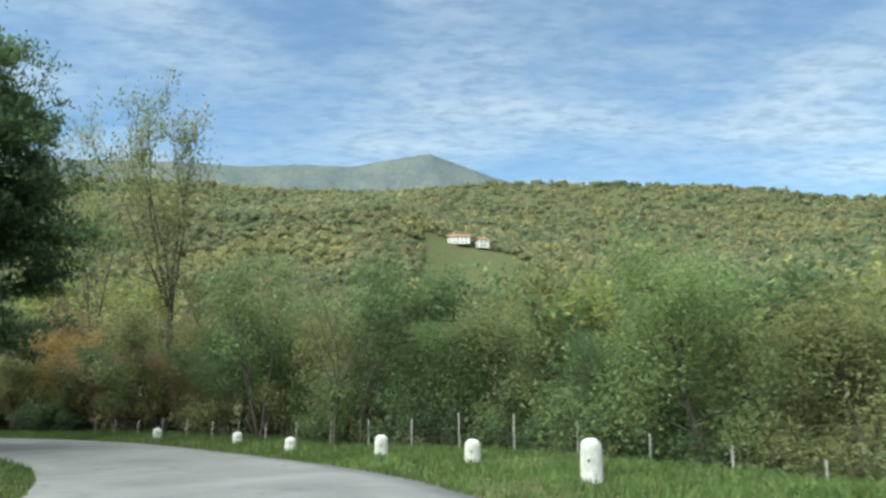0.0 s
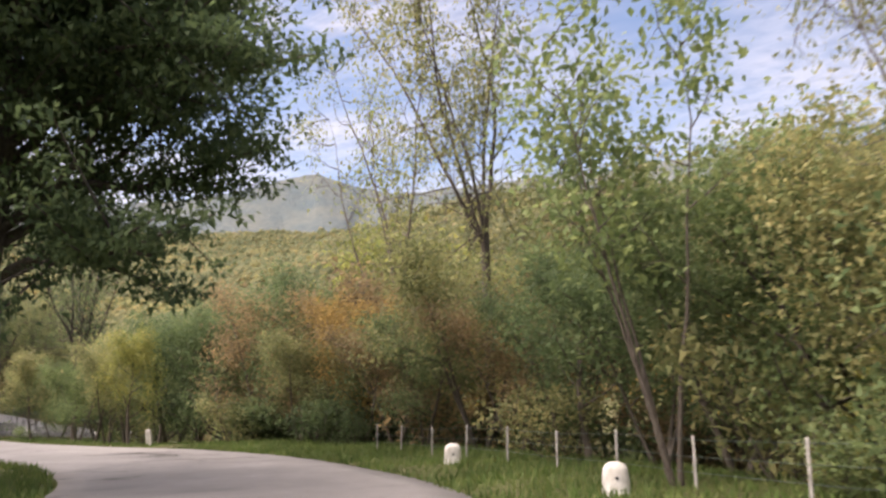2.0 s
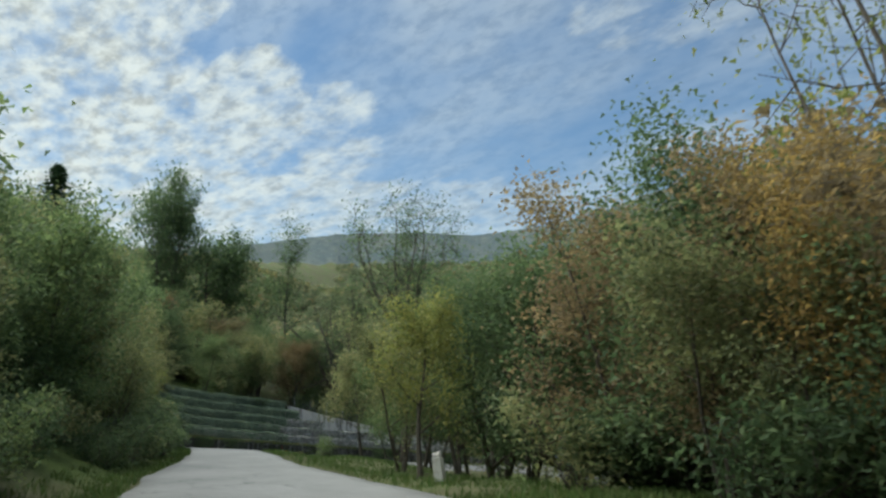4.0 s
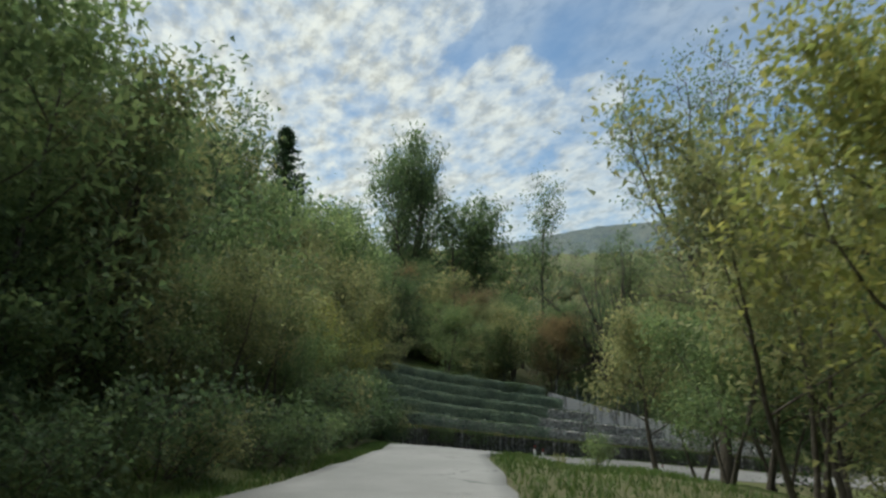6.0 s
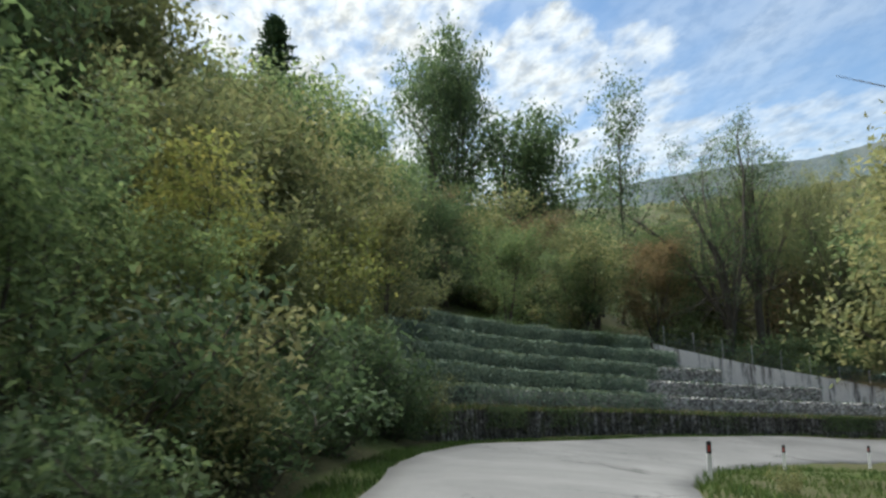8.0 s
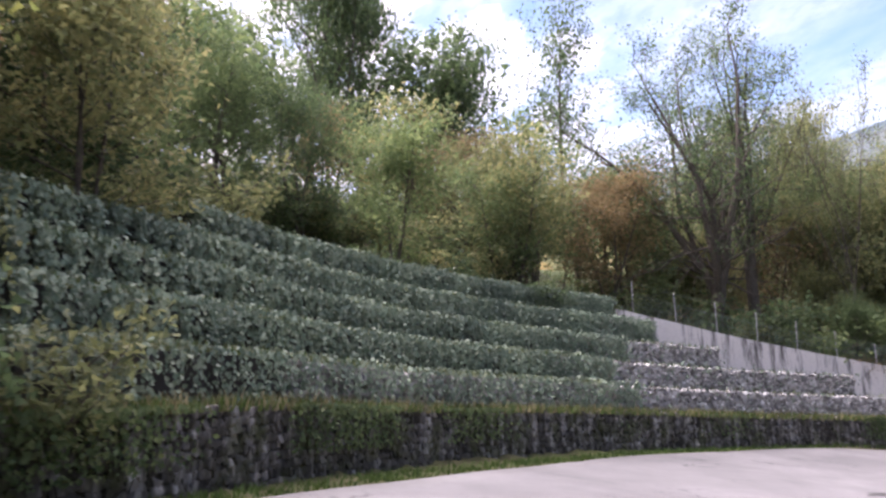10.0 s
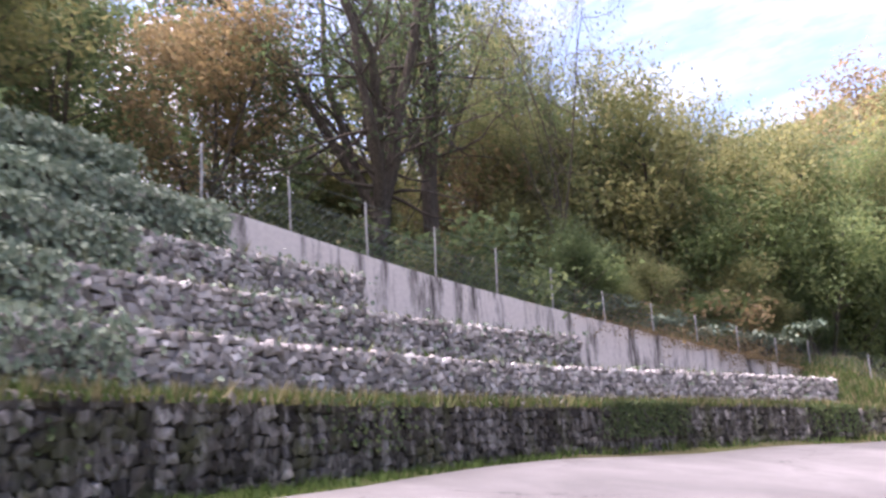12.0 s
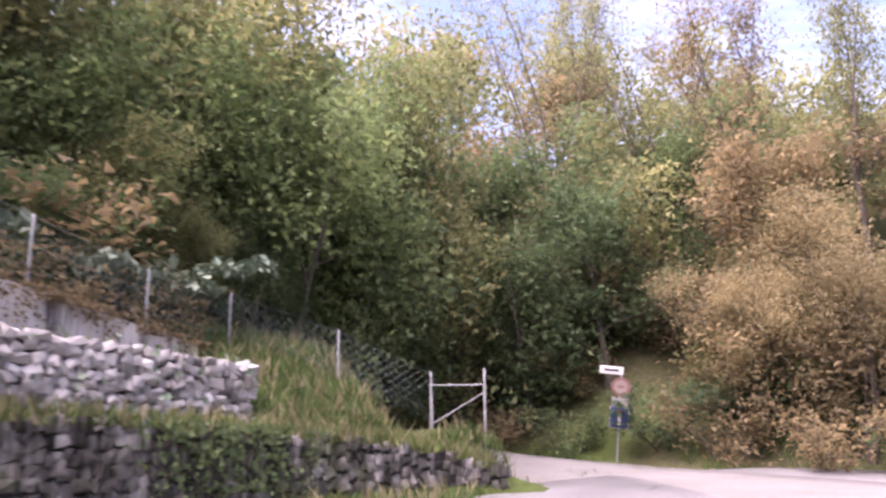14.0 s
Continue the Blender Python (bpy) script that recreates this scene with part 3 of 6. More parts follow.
def ribbon(name, line, lefts, rights, mat, lift, tilt, across=10, fade=0.25):
    """A strip of paving that follows a line, with ragged edges and real thickness at its rims."""
    t = tangents(line)
    nrm = np.stack([-t[:, 1], t[:, 0]], 1)
    verts, faces = [], []
    m = across + 3
    for i, (p, n) in enumerate(zip(line, nrm)):
        jl = lefts[i] + fade * (noise.noise((i * 0.21, 3.1, 0)) + 0.5 * noise.noise((i * 0.9, 7.1, 0)))
        jr = rights[i] + fade * (noise.noise((i * 0.19, 9.4, 0)) + 0.5 * noise.noise((i * 0.8, 1.7, 0)))
        for j in range(m):
            u = min(max((j - 1) / across, 0), 1)
            off = jl + (-jr - jl) * u
            z = p[2] + lift + 0.05 * (1 - (2 * u - 1) ** 2) + tilt[i] * off
            if j in (0, m - 1):
                z -= 0.25
                off += 0.04 if j == 0 else -0.04
            verts.append((p[0] + n[0] * off, p[1] + n[1] * off, z))
    for i in range(len(line) - 1):
        for j in range(m - 1):
            a = i * m + j
            faces.append((a, a + 1, a + m + 1, a + m))
    return mesh_from(name, verts, faces, [mat], True)


rl, rr = edges(lane_s)
road = part("road", ribbon("road", lane, rl, rr, ASPHALT, 0.02, banking(lane_s)))
tagged(road, "worn pale grey asphalt mountain road with dark cracks", "road", kind="structure")
track = part("track", ribbon("track", TRACK, np.interp(np.arange(len(TRACK)), [0, 7, 12, 18], [5.0, 4.6, 3.4, 2.6]), np.interp(np.arange(len(TRACK)), [0, 8, 16], [5.0, 4.0, 2.4]), GRAVEL, 0.035, np.zeros(len(TRACK)), 6, 0.3))
tagged(track, "pale gravel side track that leaves the road at the bend", "track", kind="structure")


# ---- plants ----
def tube(verts, faces, line, radii, sides=6):
    base = len(verts)
    line = np.array(line)
    for i, p in enumerate(line):
        d = line[min(i + 1, len(line) - 1)] - line[max(i - 1, 0)]
        d = d / (np.linalg.norm(d) + 1e-9)
        a = np.cross(d, (0.31, 0.9, 0.2)); a /= np.linalg.norm(a) + 1e-9
        b = np.cross(d, a)
        for k in range(sides):
            g = 2 * math.pi * k / sides
            verts.append(p + radii[i] * (a * math.cos(g) + b * math.sin(g)))
    for i in range(len(line) - 1):
        for k in range(sides):
            k2 = (k + 1) % sides
            faces.append((base + i * sides + k, base + i * sides + k2, base + (i + 1) * sides + k2, base + (i + 1) * sides + k))


def bough(rng, start, way, length, bend, n=6, lift=0.0):
    """A crooked line from start."""
    p, d = np.array(start, float), np.array(way, float)
    out = [p.copy()]
    for _ in range(n):
        d = d + rng.normal(0, bend, 3) + (0, 0, lift)
        d /= np.linalg.norm(d)
        p = p + d * length / n
        out.append(p.copy())
    return np.array(out), d


def leaf_quads(rng, centres, size, spread, per, droop=0.35, flat=0.5, single=False):
    """Folded leaves scattered round the given points: verts and quads."""
    c = np.repeat(np.asarray(centres), per, axis=0)
    n = len(c)
    c = c + rng.normal(0, 1, (n, 3)) * spread
    ln = size * rng.uniform(0.65, 1.35, n)[:, None]
    d = rng.normal(0, 1, (n, 3)); d[:, 2] -= droop
    d /= np.linalg.norm(d, axis=1)[:, None]
    up = rng.normal(0, flat, (n, 3)); up[:, 2] += 1.0
    s = np.cross(d, up); s /= np.linalg.norm(s, axis=1)[:, None] + 1e-9
    f = np.cross(s, d)
    if single:
        v = np.stack([c - d * ln * 0.5 - s * ln * 0.3, c - d * ln * 0.5 + s * ln * 0.3, c + d * ln * 0.55], 1).reshape(-1, 3)
        return v, np.arange(n * 3).reshape(n, 3)
    a = c - d * ln * 0.5
    b = c + s * ln * 0.30 + f * ln * 0.10
    e = c + d * ln * 0.5
    g = c - s * ln * 0.30 + f * ln * 0.10
    v = np.stack([a, b, e, g], 1).reshape(-1, 3)
    q = np.arange(n * 4).reshape(n, 4)
    return v, q


def plant_meshes(name, seed, height, trunk_r, stems, first, limbs, limb_len, twigs, leaf, spread, per, lift=0.12, lean=0.12, top_bias=0.6, droop=0.35, bend=0.16, twig_wood=True):
    """Wood and leaves of a tree or shrub whose base is at the origin."""
    rng = np.random.default_rng(seed)
    verts, faces, tips = [], [], []
    for st in range(stems):
        a = rng.uniform(0, 6.28)
        ln = lean * (1.0 if stems == 1 else 2.2)
        h = height * rng.uniform(0.85, 1.0)
        line, d = bough(rng, (0.12 * stems * math.cos(a) * trunk_r, 0.12 * stems * math.sin(a) * trunk_r, -0.25), (ln * math.cos(a), ln * math.sin(a), 1), h * 0.92, 0.06, 10, 0.02)
        rad = trunk_r * (1 - 0.93 * np.linspace(0, 1, 11) ** 0.9) / (stems ** 0.4)
        rad[0] *= 1.35
        tube(verts, faces, line[::2] if stems > 2 and not twig_wood else line, rad[::2] if stems > 2 and not twig_wood else rad, 7 if stems < 2 else 5)
        for k in range(limbs):
            u = first + (1 - first) * ((k + rng.uniform(0, 1)) / limbs) ** top_bias
            i = min(int(u * 10), 9)
            p = line[i] + (line[i + 1] - line[i]) * (u * 10 - i)
            a = k * 2.4 + rng.uniform(-0.5, 0.5)
            L = limb_len * (1.15 - 0.75 * max(u - 0.25, 0)) * rng.uniform(0.7, 1.15)
            if u < 0.35:
                L *= 0.6 + u
            lb, ld = bough(rng, p, (math.cos(a), math.sin(a), 0.35 + 0.5 * u), L, bend, 6, lift * 0.5)
            r0 = max(rad[i] * 0.55, 0.02)
            tube(verts, faces, lb[::2] if not twig_wood else lb, r0 * (np.linspace(1, 0.18, 4) if not twig_wood else np.linspace(1, 0.18, 7)), 4 if twig_wood else 3)
            tips.extend(lb[3:])
            for _ in range(twigs):
                j = rng.integers(1, 6)
                td = ld + rng.normal(0, 0.75, 3)
                tw, _ = bough(rng, lb[j], td / np.linalg.norm(td), L * rng.uniform(0.25, 0.5), 0.25, 3, lift * 0.3)
                if twig_wood:
                    tube(verts, faces, tw[::3] if len(tw) > 3 else tw, r0 * 0.3 * np.array([1, 0.3]), 3)
                tips.extend(tw[1:])
        tips.append(line[-1])
    wood = mesh_from(name + "_wood", verts, faces, [BARK], True)
    v, q = leaf_quads(rng, tips, leaf, spread, per, droop, 0.5, not twig_wood or per > 30)
    v[:, 2] = np.maximum(v[:, 2], 0.05)
    leaves = mesh_from(name + "_leaves", v.tolist(), q.tolist(), [LEAF["green"]])
    return wood, leaves


def conifer_meshes(name, seed, height, radius):
    rng = np.random.default_rng(seed)
    verts, faces, tips = [], [], []
    tube(verts, faces, [(0, 0, -0.3), (0, 0, height * 0.5), (0, 0, height)], [0.28, 0.16, 0.02], 7)
    for k in range(120):
        u = 0.06 + 0.94 * k / 120
        a = k * 2.39996
        L = radius * (1 - u) ** 0.8 * rng.uniform(0.8, 1.1) + 0.15
        lb, _ = bough(rng, (0, 0, u * height), (math.cos(a), math.sin(a), 0.25), L, 0.08, 5, -0.02)
        tube(verts, faces, lb, 0.03 * np.linspace(1, 0.2, 6), 3)
        tips.extend(lb[1:])
    wood = mesh_from(name + "_wood", verts, faces, [BARK], True)
    v, q = leaf_quads(rng, tips, 0.34, 0.16, 9, 0.2)
    return wood, mesh_from(name + "_leaves", v.tolist(), q.tolist(), [LEAF["conifer"]])


def fork_meshes(name, seed, height, trunk_r, fork, arms, leaf, per, open_by=(0.25, 0.75)):
    """An old tree: a stout short trunk that parts into long crooked rising boughs."""
    rng = np.random.default_rng(seed)
    verts, faces, tips = [], [], []
    line, d = bough(rng, (0, 0, -0.4), (0.05, 0.02, 1), height * fork + 0.4, 0.05, 5)
    tube(verts, faces, line, trunk_r * np.array([1.35, 1.1, 1.0, 0.97, 0.95, 0.9]), 10)
    for k in range(arms):
        a = 6.283 * k / arms + rng.uniform(-0.4, 0.4)
        tilt = rng.uniform(*open_by) if k else 0.1
        L = height * (1 - fork) * rng.uniform(0.85, 1.05)
        p = line[-1] - (0, 0, rng.uniform(0, 0.25) * height * fork)
        arm, ad = bough(rng, p, (math.cos(a) * tilt, math.sin(a) * tilt, 0.9), L, 0.12, 9, 0.10)
        r = trunk_r * rng.uniform(0.42, 0.6) * np.linspace(1, 0.10, 10) ** 0.9
        tube(verts, faces, arm, r, 7)
        for j in range(1, 10):
            for _ in range(2):
                td = ad * 0.4 + rng.normal(0, 0.7, 3)
                tl = L * rng.uniform(0.16, 0.34) * (1.1 - 0.06 * j)
                tw, twd = bough(rng, arm[j], td / np.linalg.norm(td), tl, 0.22, 5, 0.06)
                tube(verts, faces, tw, max(r[j] * 0.42, 0.02) * np.linspace(1, 0.2, 6), 4)
                for m in range(2, 6):
                    ud = twd + rng.normal(0, 0.8, 3)
                    uw, _ = bough(rng, tw[m], ud / np.linalg.norm(ud), tl * 0.4, 0.3, 2, 0.05)
                    tube(verts, faces, uw[::2], np.array([0.016, 0.006]), 3)
                    if j > 1:
                        tips.extend(uw[1:])
    wood = mesh_from(name + "_wood", verts, faces, [BARK], True)
    v, q = leaf_quads(rng, tips, leaf, 0.30, per, 0.35, 0.5, True)
    return wood, mesh_from(name + "_leaves", v.tolist(), q.tolist(), [LEAF["green"]])


KIND = {
    "fork_a": fork_meshes("fork_a", 81, 16.0, 0.36, 0.20, 8, 0.14, 14, (0.15, 0.50)),
    "fork_b": fork_meshes("fork_b", 82, 16.0, 0.27, 0.34, 6, 0.14, 13, (0.15, 0.45)),
    "fork_c": fork_meshes("fork_c", 86, 16.0, 0.19, 0.40, 9, 0.13, 9, (0.35, 0.60)),
    "locust_a": fork_meshes("locust_a", 83, 16.0, 0.17, 0.40, 5, 0.16, 11),
    "locust_b": fork_meshes("locust_b", 84, 16.0, 0.14, 0.28, 4, 0.16, 7),
    "broad_a": plant_meshes("broad_a", 11, 8.0, 0.16, 1, 0.10, 19, 3.2, 6, 0.185, 0.36, 12, twig_wood=False),
    "broad_b": plant_meshes("broad_b", 12, 8.0, 0.15, 2, 0.06, 12, 3.0, 5, 0.185, 0.36, 12, twig_wood=False),
    "broad_c": plant_meshes("broad_c", 13, 8.0, 0.14, 3, 0.05, 9, 2.8, 5, 0.18, 0.36, 12, twig_wood=False),
    "front_a": plant_meshes("front_a", 17, 8.0, 0.16, 1, 0.08, 19, 3.2, 6, 0.122, 0.34, 28, twig_wood=False),
    "front_b": plant_meshes("front_b", 18, 8.0, 0.14, 3, 0.05, 9, 2.9, 5, 0.120, 0.34, 27, twig_wood=False),
    "high_a": plant_meshes("high_a", 19, 8.0, 0.15, 1, 0.26, 17, 3.2, 6, 0.150, 0.34, 20, twig_wood=False),
    "high_b": plant_meshes("high_b", 20, 8.0, 0.13, 3, 0.26, 8, 2.9, 5, 0.145, 0.34, 20, twig_wood=False),
    "mid_a": plant_meshes("mid_a", 15, 9.0, 0.17, 1, 0.12, 16, 3.5, 4, 0.27, 0.45, 9, twig_wood=False),
    "mid_b": plant_meshes("mid_b", 16, 9.0, 0.16, 2, 0.10, 9, 3.4, 4, 0.27, 0.45, 9, twig_wood=False),
    "sparse_a": plant_meshes("sparse_a", 21, 16.0, 0.22, 1, 0.36, 17, 4.2, 8, 0.22, 0.42, 6, 0.25, 0.08, 0.8),
    "sparse_b": plant_meshes("sparse_b", 22, 16.0, 0.20, 2, 0.34, 12, 4.0, 7, 0.22, 0.40, 5, 0.25, 0.10, 0.8),
    "bare": plant_meshes("bare", 23, 14.0, 0.18, 2, 0.34, 9, 4.0, 8, 0.15, 0.25, 2, 0.3, 0.12, 0.8),
    "big": plant_meshes("big", 31, 12.0, 0.30, 1, 0.29, 52, 4.6, 14, 0.115, (0.22, 0.22, 0.09), 64, -0.02, 0.06, 0.8, 0.7),
    "crown": plant_meshes("crown", 33, 12.0, 0.35, 1, 0.22, 22, 4.6, 6, 0.28, 0.5, 16, 0.08, 0.06, 0.8, twig_wood=False),
    "stems": plant_meshes("stems", 41, 18.0, 0.38, 4, 0.26, 9, 4.6, 8, 0.20, 0.45, 5, 0.25, 0.13, 0.8),
    "pole": plant_meshes("pole", 42, 9.0, 0.10, 4, 0.45, 7, 2.4, 4, 0.18, 0.32, 7, 0.2, 0.10, 0.9),
    "shrub_a": plant_meshes("shrub_a", 51, 3.2, 0.05, 4, 0.06, 6, 1.5, 2, 0.165, 0.24, 6, 0.1, 0.25, 0.9, twig_wood=False),
    "shrub_b": plant_meshes("shrub_b", 52, 3.2, 0.05, 4, 0.04, 6, 1.7, 2, 0.165, 0.24, 6, 0.05, 0.3, 0.9, twig_wood=False),
    "conifer": conifer_meshes("conifer", 61, 16.0, 3.6),
    "far_a": plant_meshes("far_a", 71, 10.0, 0.2, 1, 0.10, 14, 3.9, 2, 0.42, 0.55, 12, twig_wood=False),
    "far_b": plant_meshes("far_b", 72, 10.0, 0.2, 2, 0.08, 8, 3.6, 2, 0.42, 0.55, 12, twig_wood=False),
}
WORDS = {"tan": "tan-leaved autumn", "green": "green-leaved", "dark": "dark green", "yellow": "yellow-green autumn", "olive": "olive-green autumn", "brown": "brown-leaved autumn", "orange": "orange-leaved autumn", "conifer": "dark green"}
FORM = {"fork": ("tree", "old tree with a stout forked trunk above the wall"), "locust": ("tree", "tall open forked tree with sparse leaves"), "high": ("tree", "tree on bare dark stems behind the fence"), "front": ("tree", "dense tree with low limbs behind the fence"), "mid": ("tree", "dense tree in the woodland"), "crown": ("tree", "round full-grown tree on the skyline"), "broad": ("tree", "dense tree with low limbs on the bank"), "sparse": ("tree", "tall thin tree with sparse leaves"), "bare": ("tree", "nearly bare forked tree"), "big": ("tree", "large spreading tree beside the road"),
        "stems": ("tree", "tall tree with several stems behind the fence"), "pole": ("tree", "young tree with several thin pale stems"), "shrub": ("shrub", "bushy shrub at the edge of the woodland"), "conifer": ("conifer", "pointed conifer on the hillside"), "far": ("tree", "wooded slope tree in the valley")}


GROVE = []


def plant(kind, x, y, height, colour, width=1.0, turn=None, sink=0.1, label="", joined=False):
    """One tree or shrub: an empty at its base, trunk and crown under it."""
    wood, leaves = KIND[kind]
    full = {"fork": 16.0, "locust": 16.0, "high": 8.0, "front": 8.0, "mid": 9.0, "crown": 12.0, "broad": 8.0, "sparse": 16.0, "bare": 14.0, "big": 12.0, "stems": 18.0, "pole": 9.0, "shrub": 3.2, "conifer": 16.0, "far": 10.0}[kind.split("_")[0]]
    cat, words = FORM[kind.split("_")[0]]
    k = height / full
    place = Matrix.Translation((x, y, gz(x, y) - sink)) @ Matrix.Rotation(random.uniform(0, 6.28) if turn is None else turn, 4, "Z") @ Matrix.Diagonal((k * width, k * width, k, 1))
    if joined:
        GROVE.append((wood, leaves, place, colour))
        return None
    e = new(cat)
    e.matrix_basis = place
    tagged(e, label or f"{WORDS[colour]} {words}", cat, group="roadside woodland")
    part("trunk", wood, e)
    c = part("crown", leaves, e)
    c.material_slots[0].link = "OBJECT"
    c.material_slots[0].material = LEAF[colour]
    return e


def join_grove(name, label):
    """The trees deep in the wood, whose trunks and crowns run into each other, as one."""
    verts, faces, slots, base = [], [], [], 0
    tones = sorted({g[3] for g in GROVE})
    for wood, leaves, place, colour in GROVE:
        m = np.array(place)
        for me, slot in ((wood, 0), (leaves, 1 + tones.index(colour))):
            v = np.empty(len(me.vertices) * 3); me.vertices.foreach_get("co", v)
            verts.append(v.reshape(-1, 3) @ m[:3, :3].T + m[:3, 3])
            faces += [tuple(i + base for i in p.vertices) for p in me.polygons]
            slots += [slot] * len(me.polygons)
            base += len(me.vertices)
    ob = part(name, mesh_from(name, np.vstack(verts).tolist(), faces, [BARK] + [LEAF[t] for t in tones], False, slots))
    tagged(ob, label, "woods", kind="stuff")


def side_of_lane(s, lateral):
    """A place by the distance along the lane and to its right (negative: left)."""
    k = int(np.argmin(np.abs(lane_s - s)))
    t = lane_t[k]
    return lane[k, 0] + t[1] * lateral, lane[k, 1] - t[0] * lateral


def plant_to(kind, x, y, top, colour, width=1.0, turn=None):
    """A plant whose tip is at the height top."""
    return plant(kind, x, y, top - gz(x, y), colour, width, turn)


MID = ["mid_a", "mid_b"]
rnd = random.Random(5)
BROAD = ["broad_a", "broad_b", "broad_c"]
# the line of the wire fence on the outside of the first bend
FENCE = catmull([(16, 16.5, 0), (12, 18.8, 0), (8.4, 21, 0), (3, 24.8, 0), (-1.2, 28.4, 0), (-6.5, 33.2, 0), (-11.9, 38.3, 0), (-19.8, 44.4, 0), (-27, 48.2, 0), (-34, 50.8, 0)], 0.25)
fence_t = tangents(FENCE)
fence_s = np.r_[0, np.cumsum(np.linalg.norm(np.diff(FENCE[:, :2], axis=0), axis=1))]


def by_fence(s, out):
    """A place by the distance along the fence and outwards from it."""
    k = int(np.argmin(np.abs(fence_s - s)))
    t = fence_t[k]
    return FENCE[k, 0] + t[1] * out, FENCE[k, 1] - t[0] * out


def tint(s):
    """What the bank's bushes look like along the fence."""
    if s < 9:
        return rnd.choice(["olive", "brown", "dark", "olive", "green"])
    if s < 21:
        return rnd.choice(["yellow", "green", "green", "dark", "olive"])
    if s < 36:
        return rnd.choice(["dark", "green", "dark", "green", "olive"])
    return rnd.choice(["brown", "olive", "brown", "olive", "dark"])


for s in np.arange(-4, 58, 2.4):
    x, y = by_fence(s, 2.6 + rnd.uniform(-0.5, 0.8))
    plant(rnd.choice(["front_a", "front_b"] if s < 30 else ["high_a", "high_b"]), x, y, rnd.uniform(4.9, 8.1) * (1.08 if s < 21 else 1.0), tint(s), rnd.uniform(1.0, 1.25))
for s in np.arange(-6, 62, 1.9):
    if s > 29 and rnd.random() < 0.75:
        continue
    x, y = by_fence(s, 1.3 + rnd.uniform(-0.3, 0.6))
    plant(rnd.choice(["shrub_a", "shrub_b"]), x, y, rnd.uniform(1.6, 3.4), rnd.choice(["green", "dark", "olive", "brown" if s > 30 else "green"]), rnd.uniform(1.0, 1.3))
for s in np.arange(-6, 64, 3.0):
    x, y = by_fence(s, 7.5 + rnd.uniform(-1.2, 1.8))
    plant(rnd.choice(MID), x, y, rnd.uniform(8.0, 10.2), tint(s), rnd.uniform(1.0, 1.2))
for s in np.arange(-8, 66, 4.2):
    x, y = by_fence(s, 14 + rnd.uniform(-2, 3))
    plant(rnd.choice(MID), x, y, rnd.uniform(9.0, 12), rnd.choice(["yellow", "olive", "yellow", "orange", "green"]), rnd.uniform(1.0, 1.2), joined=True)
plant("locust_b", -27.0, 57.4, 25, "yellow", 0.75, 0.6)
plant("locust_a", -17.7, 49.1, 24, "olive", 0.75, 0.3)
plant("sparse_b", -13.5, 50.5, 15, "olive", 0.9)
plant_to("mid_a", -36.0, 68.0, 11.5, "yellow", 1.0); plant_to("mid_b", -31.5, 69.5, 11.0, "yellow", 1.0)
plant("locust_b", -4.3, 30.6, 8.2, "olive", 0.8, 1.0)
# dark fill: leaf colour stands in for the shade under the crowns
for i in range(16):
    x, y = by_fence(rnd.uniform(36, 62), rnd.uniform(4.5, 7.5))
    plant(rnd.choice(["shrub_a", "shrub_b"]), x, y, rnd.uniform(2.2, 3.4), rnd.choice(["dark", "dark", "brown"]), 1.5)
plant("pole", -8.3, 35.2, 8.8, "green", 1.0)
plant("pole", -3.4, 31.0, 8.0, "green", 0.9)
plant("front_b", -28.2, 52.0, 7.6, "brown", 1.0)
plant("front_b", -24.6, 50.6, 7.0, "orange", 0.95)
plant("front_b", -33.5, 53.5, 8.6, "brown", 1.15)
plant("front_a", -37.0, 55.5, 9.4, "dark", 1.15)
for x, y, h, c in ((-30.6, 54.6, 9.6, "dark"), (-34.6, 57.0, 10.4, "dark"), (-39.6, 58.4, 10.4, "dark"), (-26.6, 55.0, 9.4, "brown"), (-43.6, 58.0, 9.0, "dark")):
    plant(rnd.choice(["front_a", "front_b"]), x, y, h, c, 1.1)
# more dark fill, painting the near-black shade among the trunks
for i in range(18):
    x, y = by_fence(rnd.uniform(52, 66), rnd.uniform(2.6, 6.0))
    plant(rnd.choice(["shrub_a", "shrub_b"]), x, y, rnd.uniform(2.0, 3.2), "dark", 1.4)
plant("front_b", -41.5, 57.5, 9.0, "dark", 1.05)
for x, y, h in ((-42.3, 53.2, 6.6), (-45.8, 54.6, 6.9)):
    plant(rnd.choice(["high_a", "high_b"]), x, y, h, "yellow" if x > -44 else "olive", 1.0, label="young yellow-green tree on thin stems beside the verge")
plant("front_a", -46.0, 59.5, 9.5, "dark", 1.0)
for x, y, h, c, kd in ((-70.4, 66.7, 8.4, "olive", "high_a"), (-66.2, 70.4, 9.4, "dark", "high_b"), (-63.0, 67.2, 9.0, "green", "high_a"), (-60.4, 63.6, 7.6, "green", "high_b"), (-72.4, 70.4, 8.6, "green", "high_b"), (-58.0, 66.5, 10, "olive", "broad_b"), (-67.5, 74.5, 9, "dark", "broad_a"), (-52, 64, 10, "olive", "broad_a")):
    plant(kd, x, y, h, c, 1.1)
plant("fork_c", -66.4, 67.7, 20.5, "dark", 1.0, 4.2, label="tall open tree with a forked dark trunk inside the bend")
plant("shrub_a", -71.8, 62.2, 0.9, "olive", 0.7); plant("shrub_b", -59.0, 57.6, 1.5, "green", 0.8)
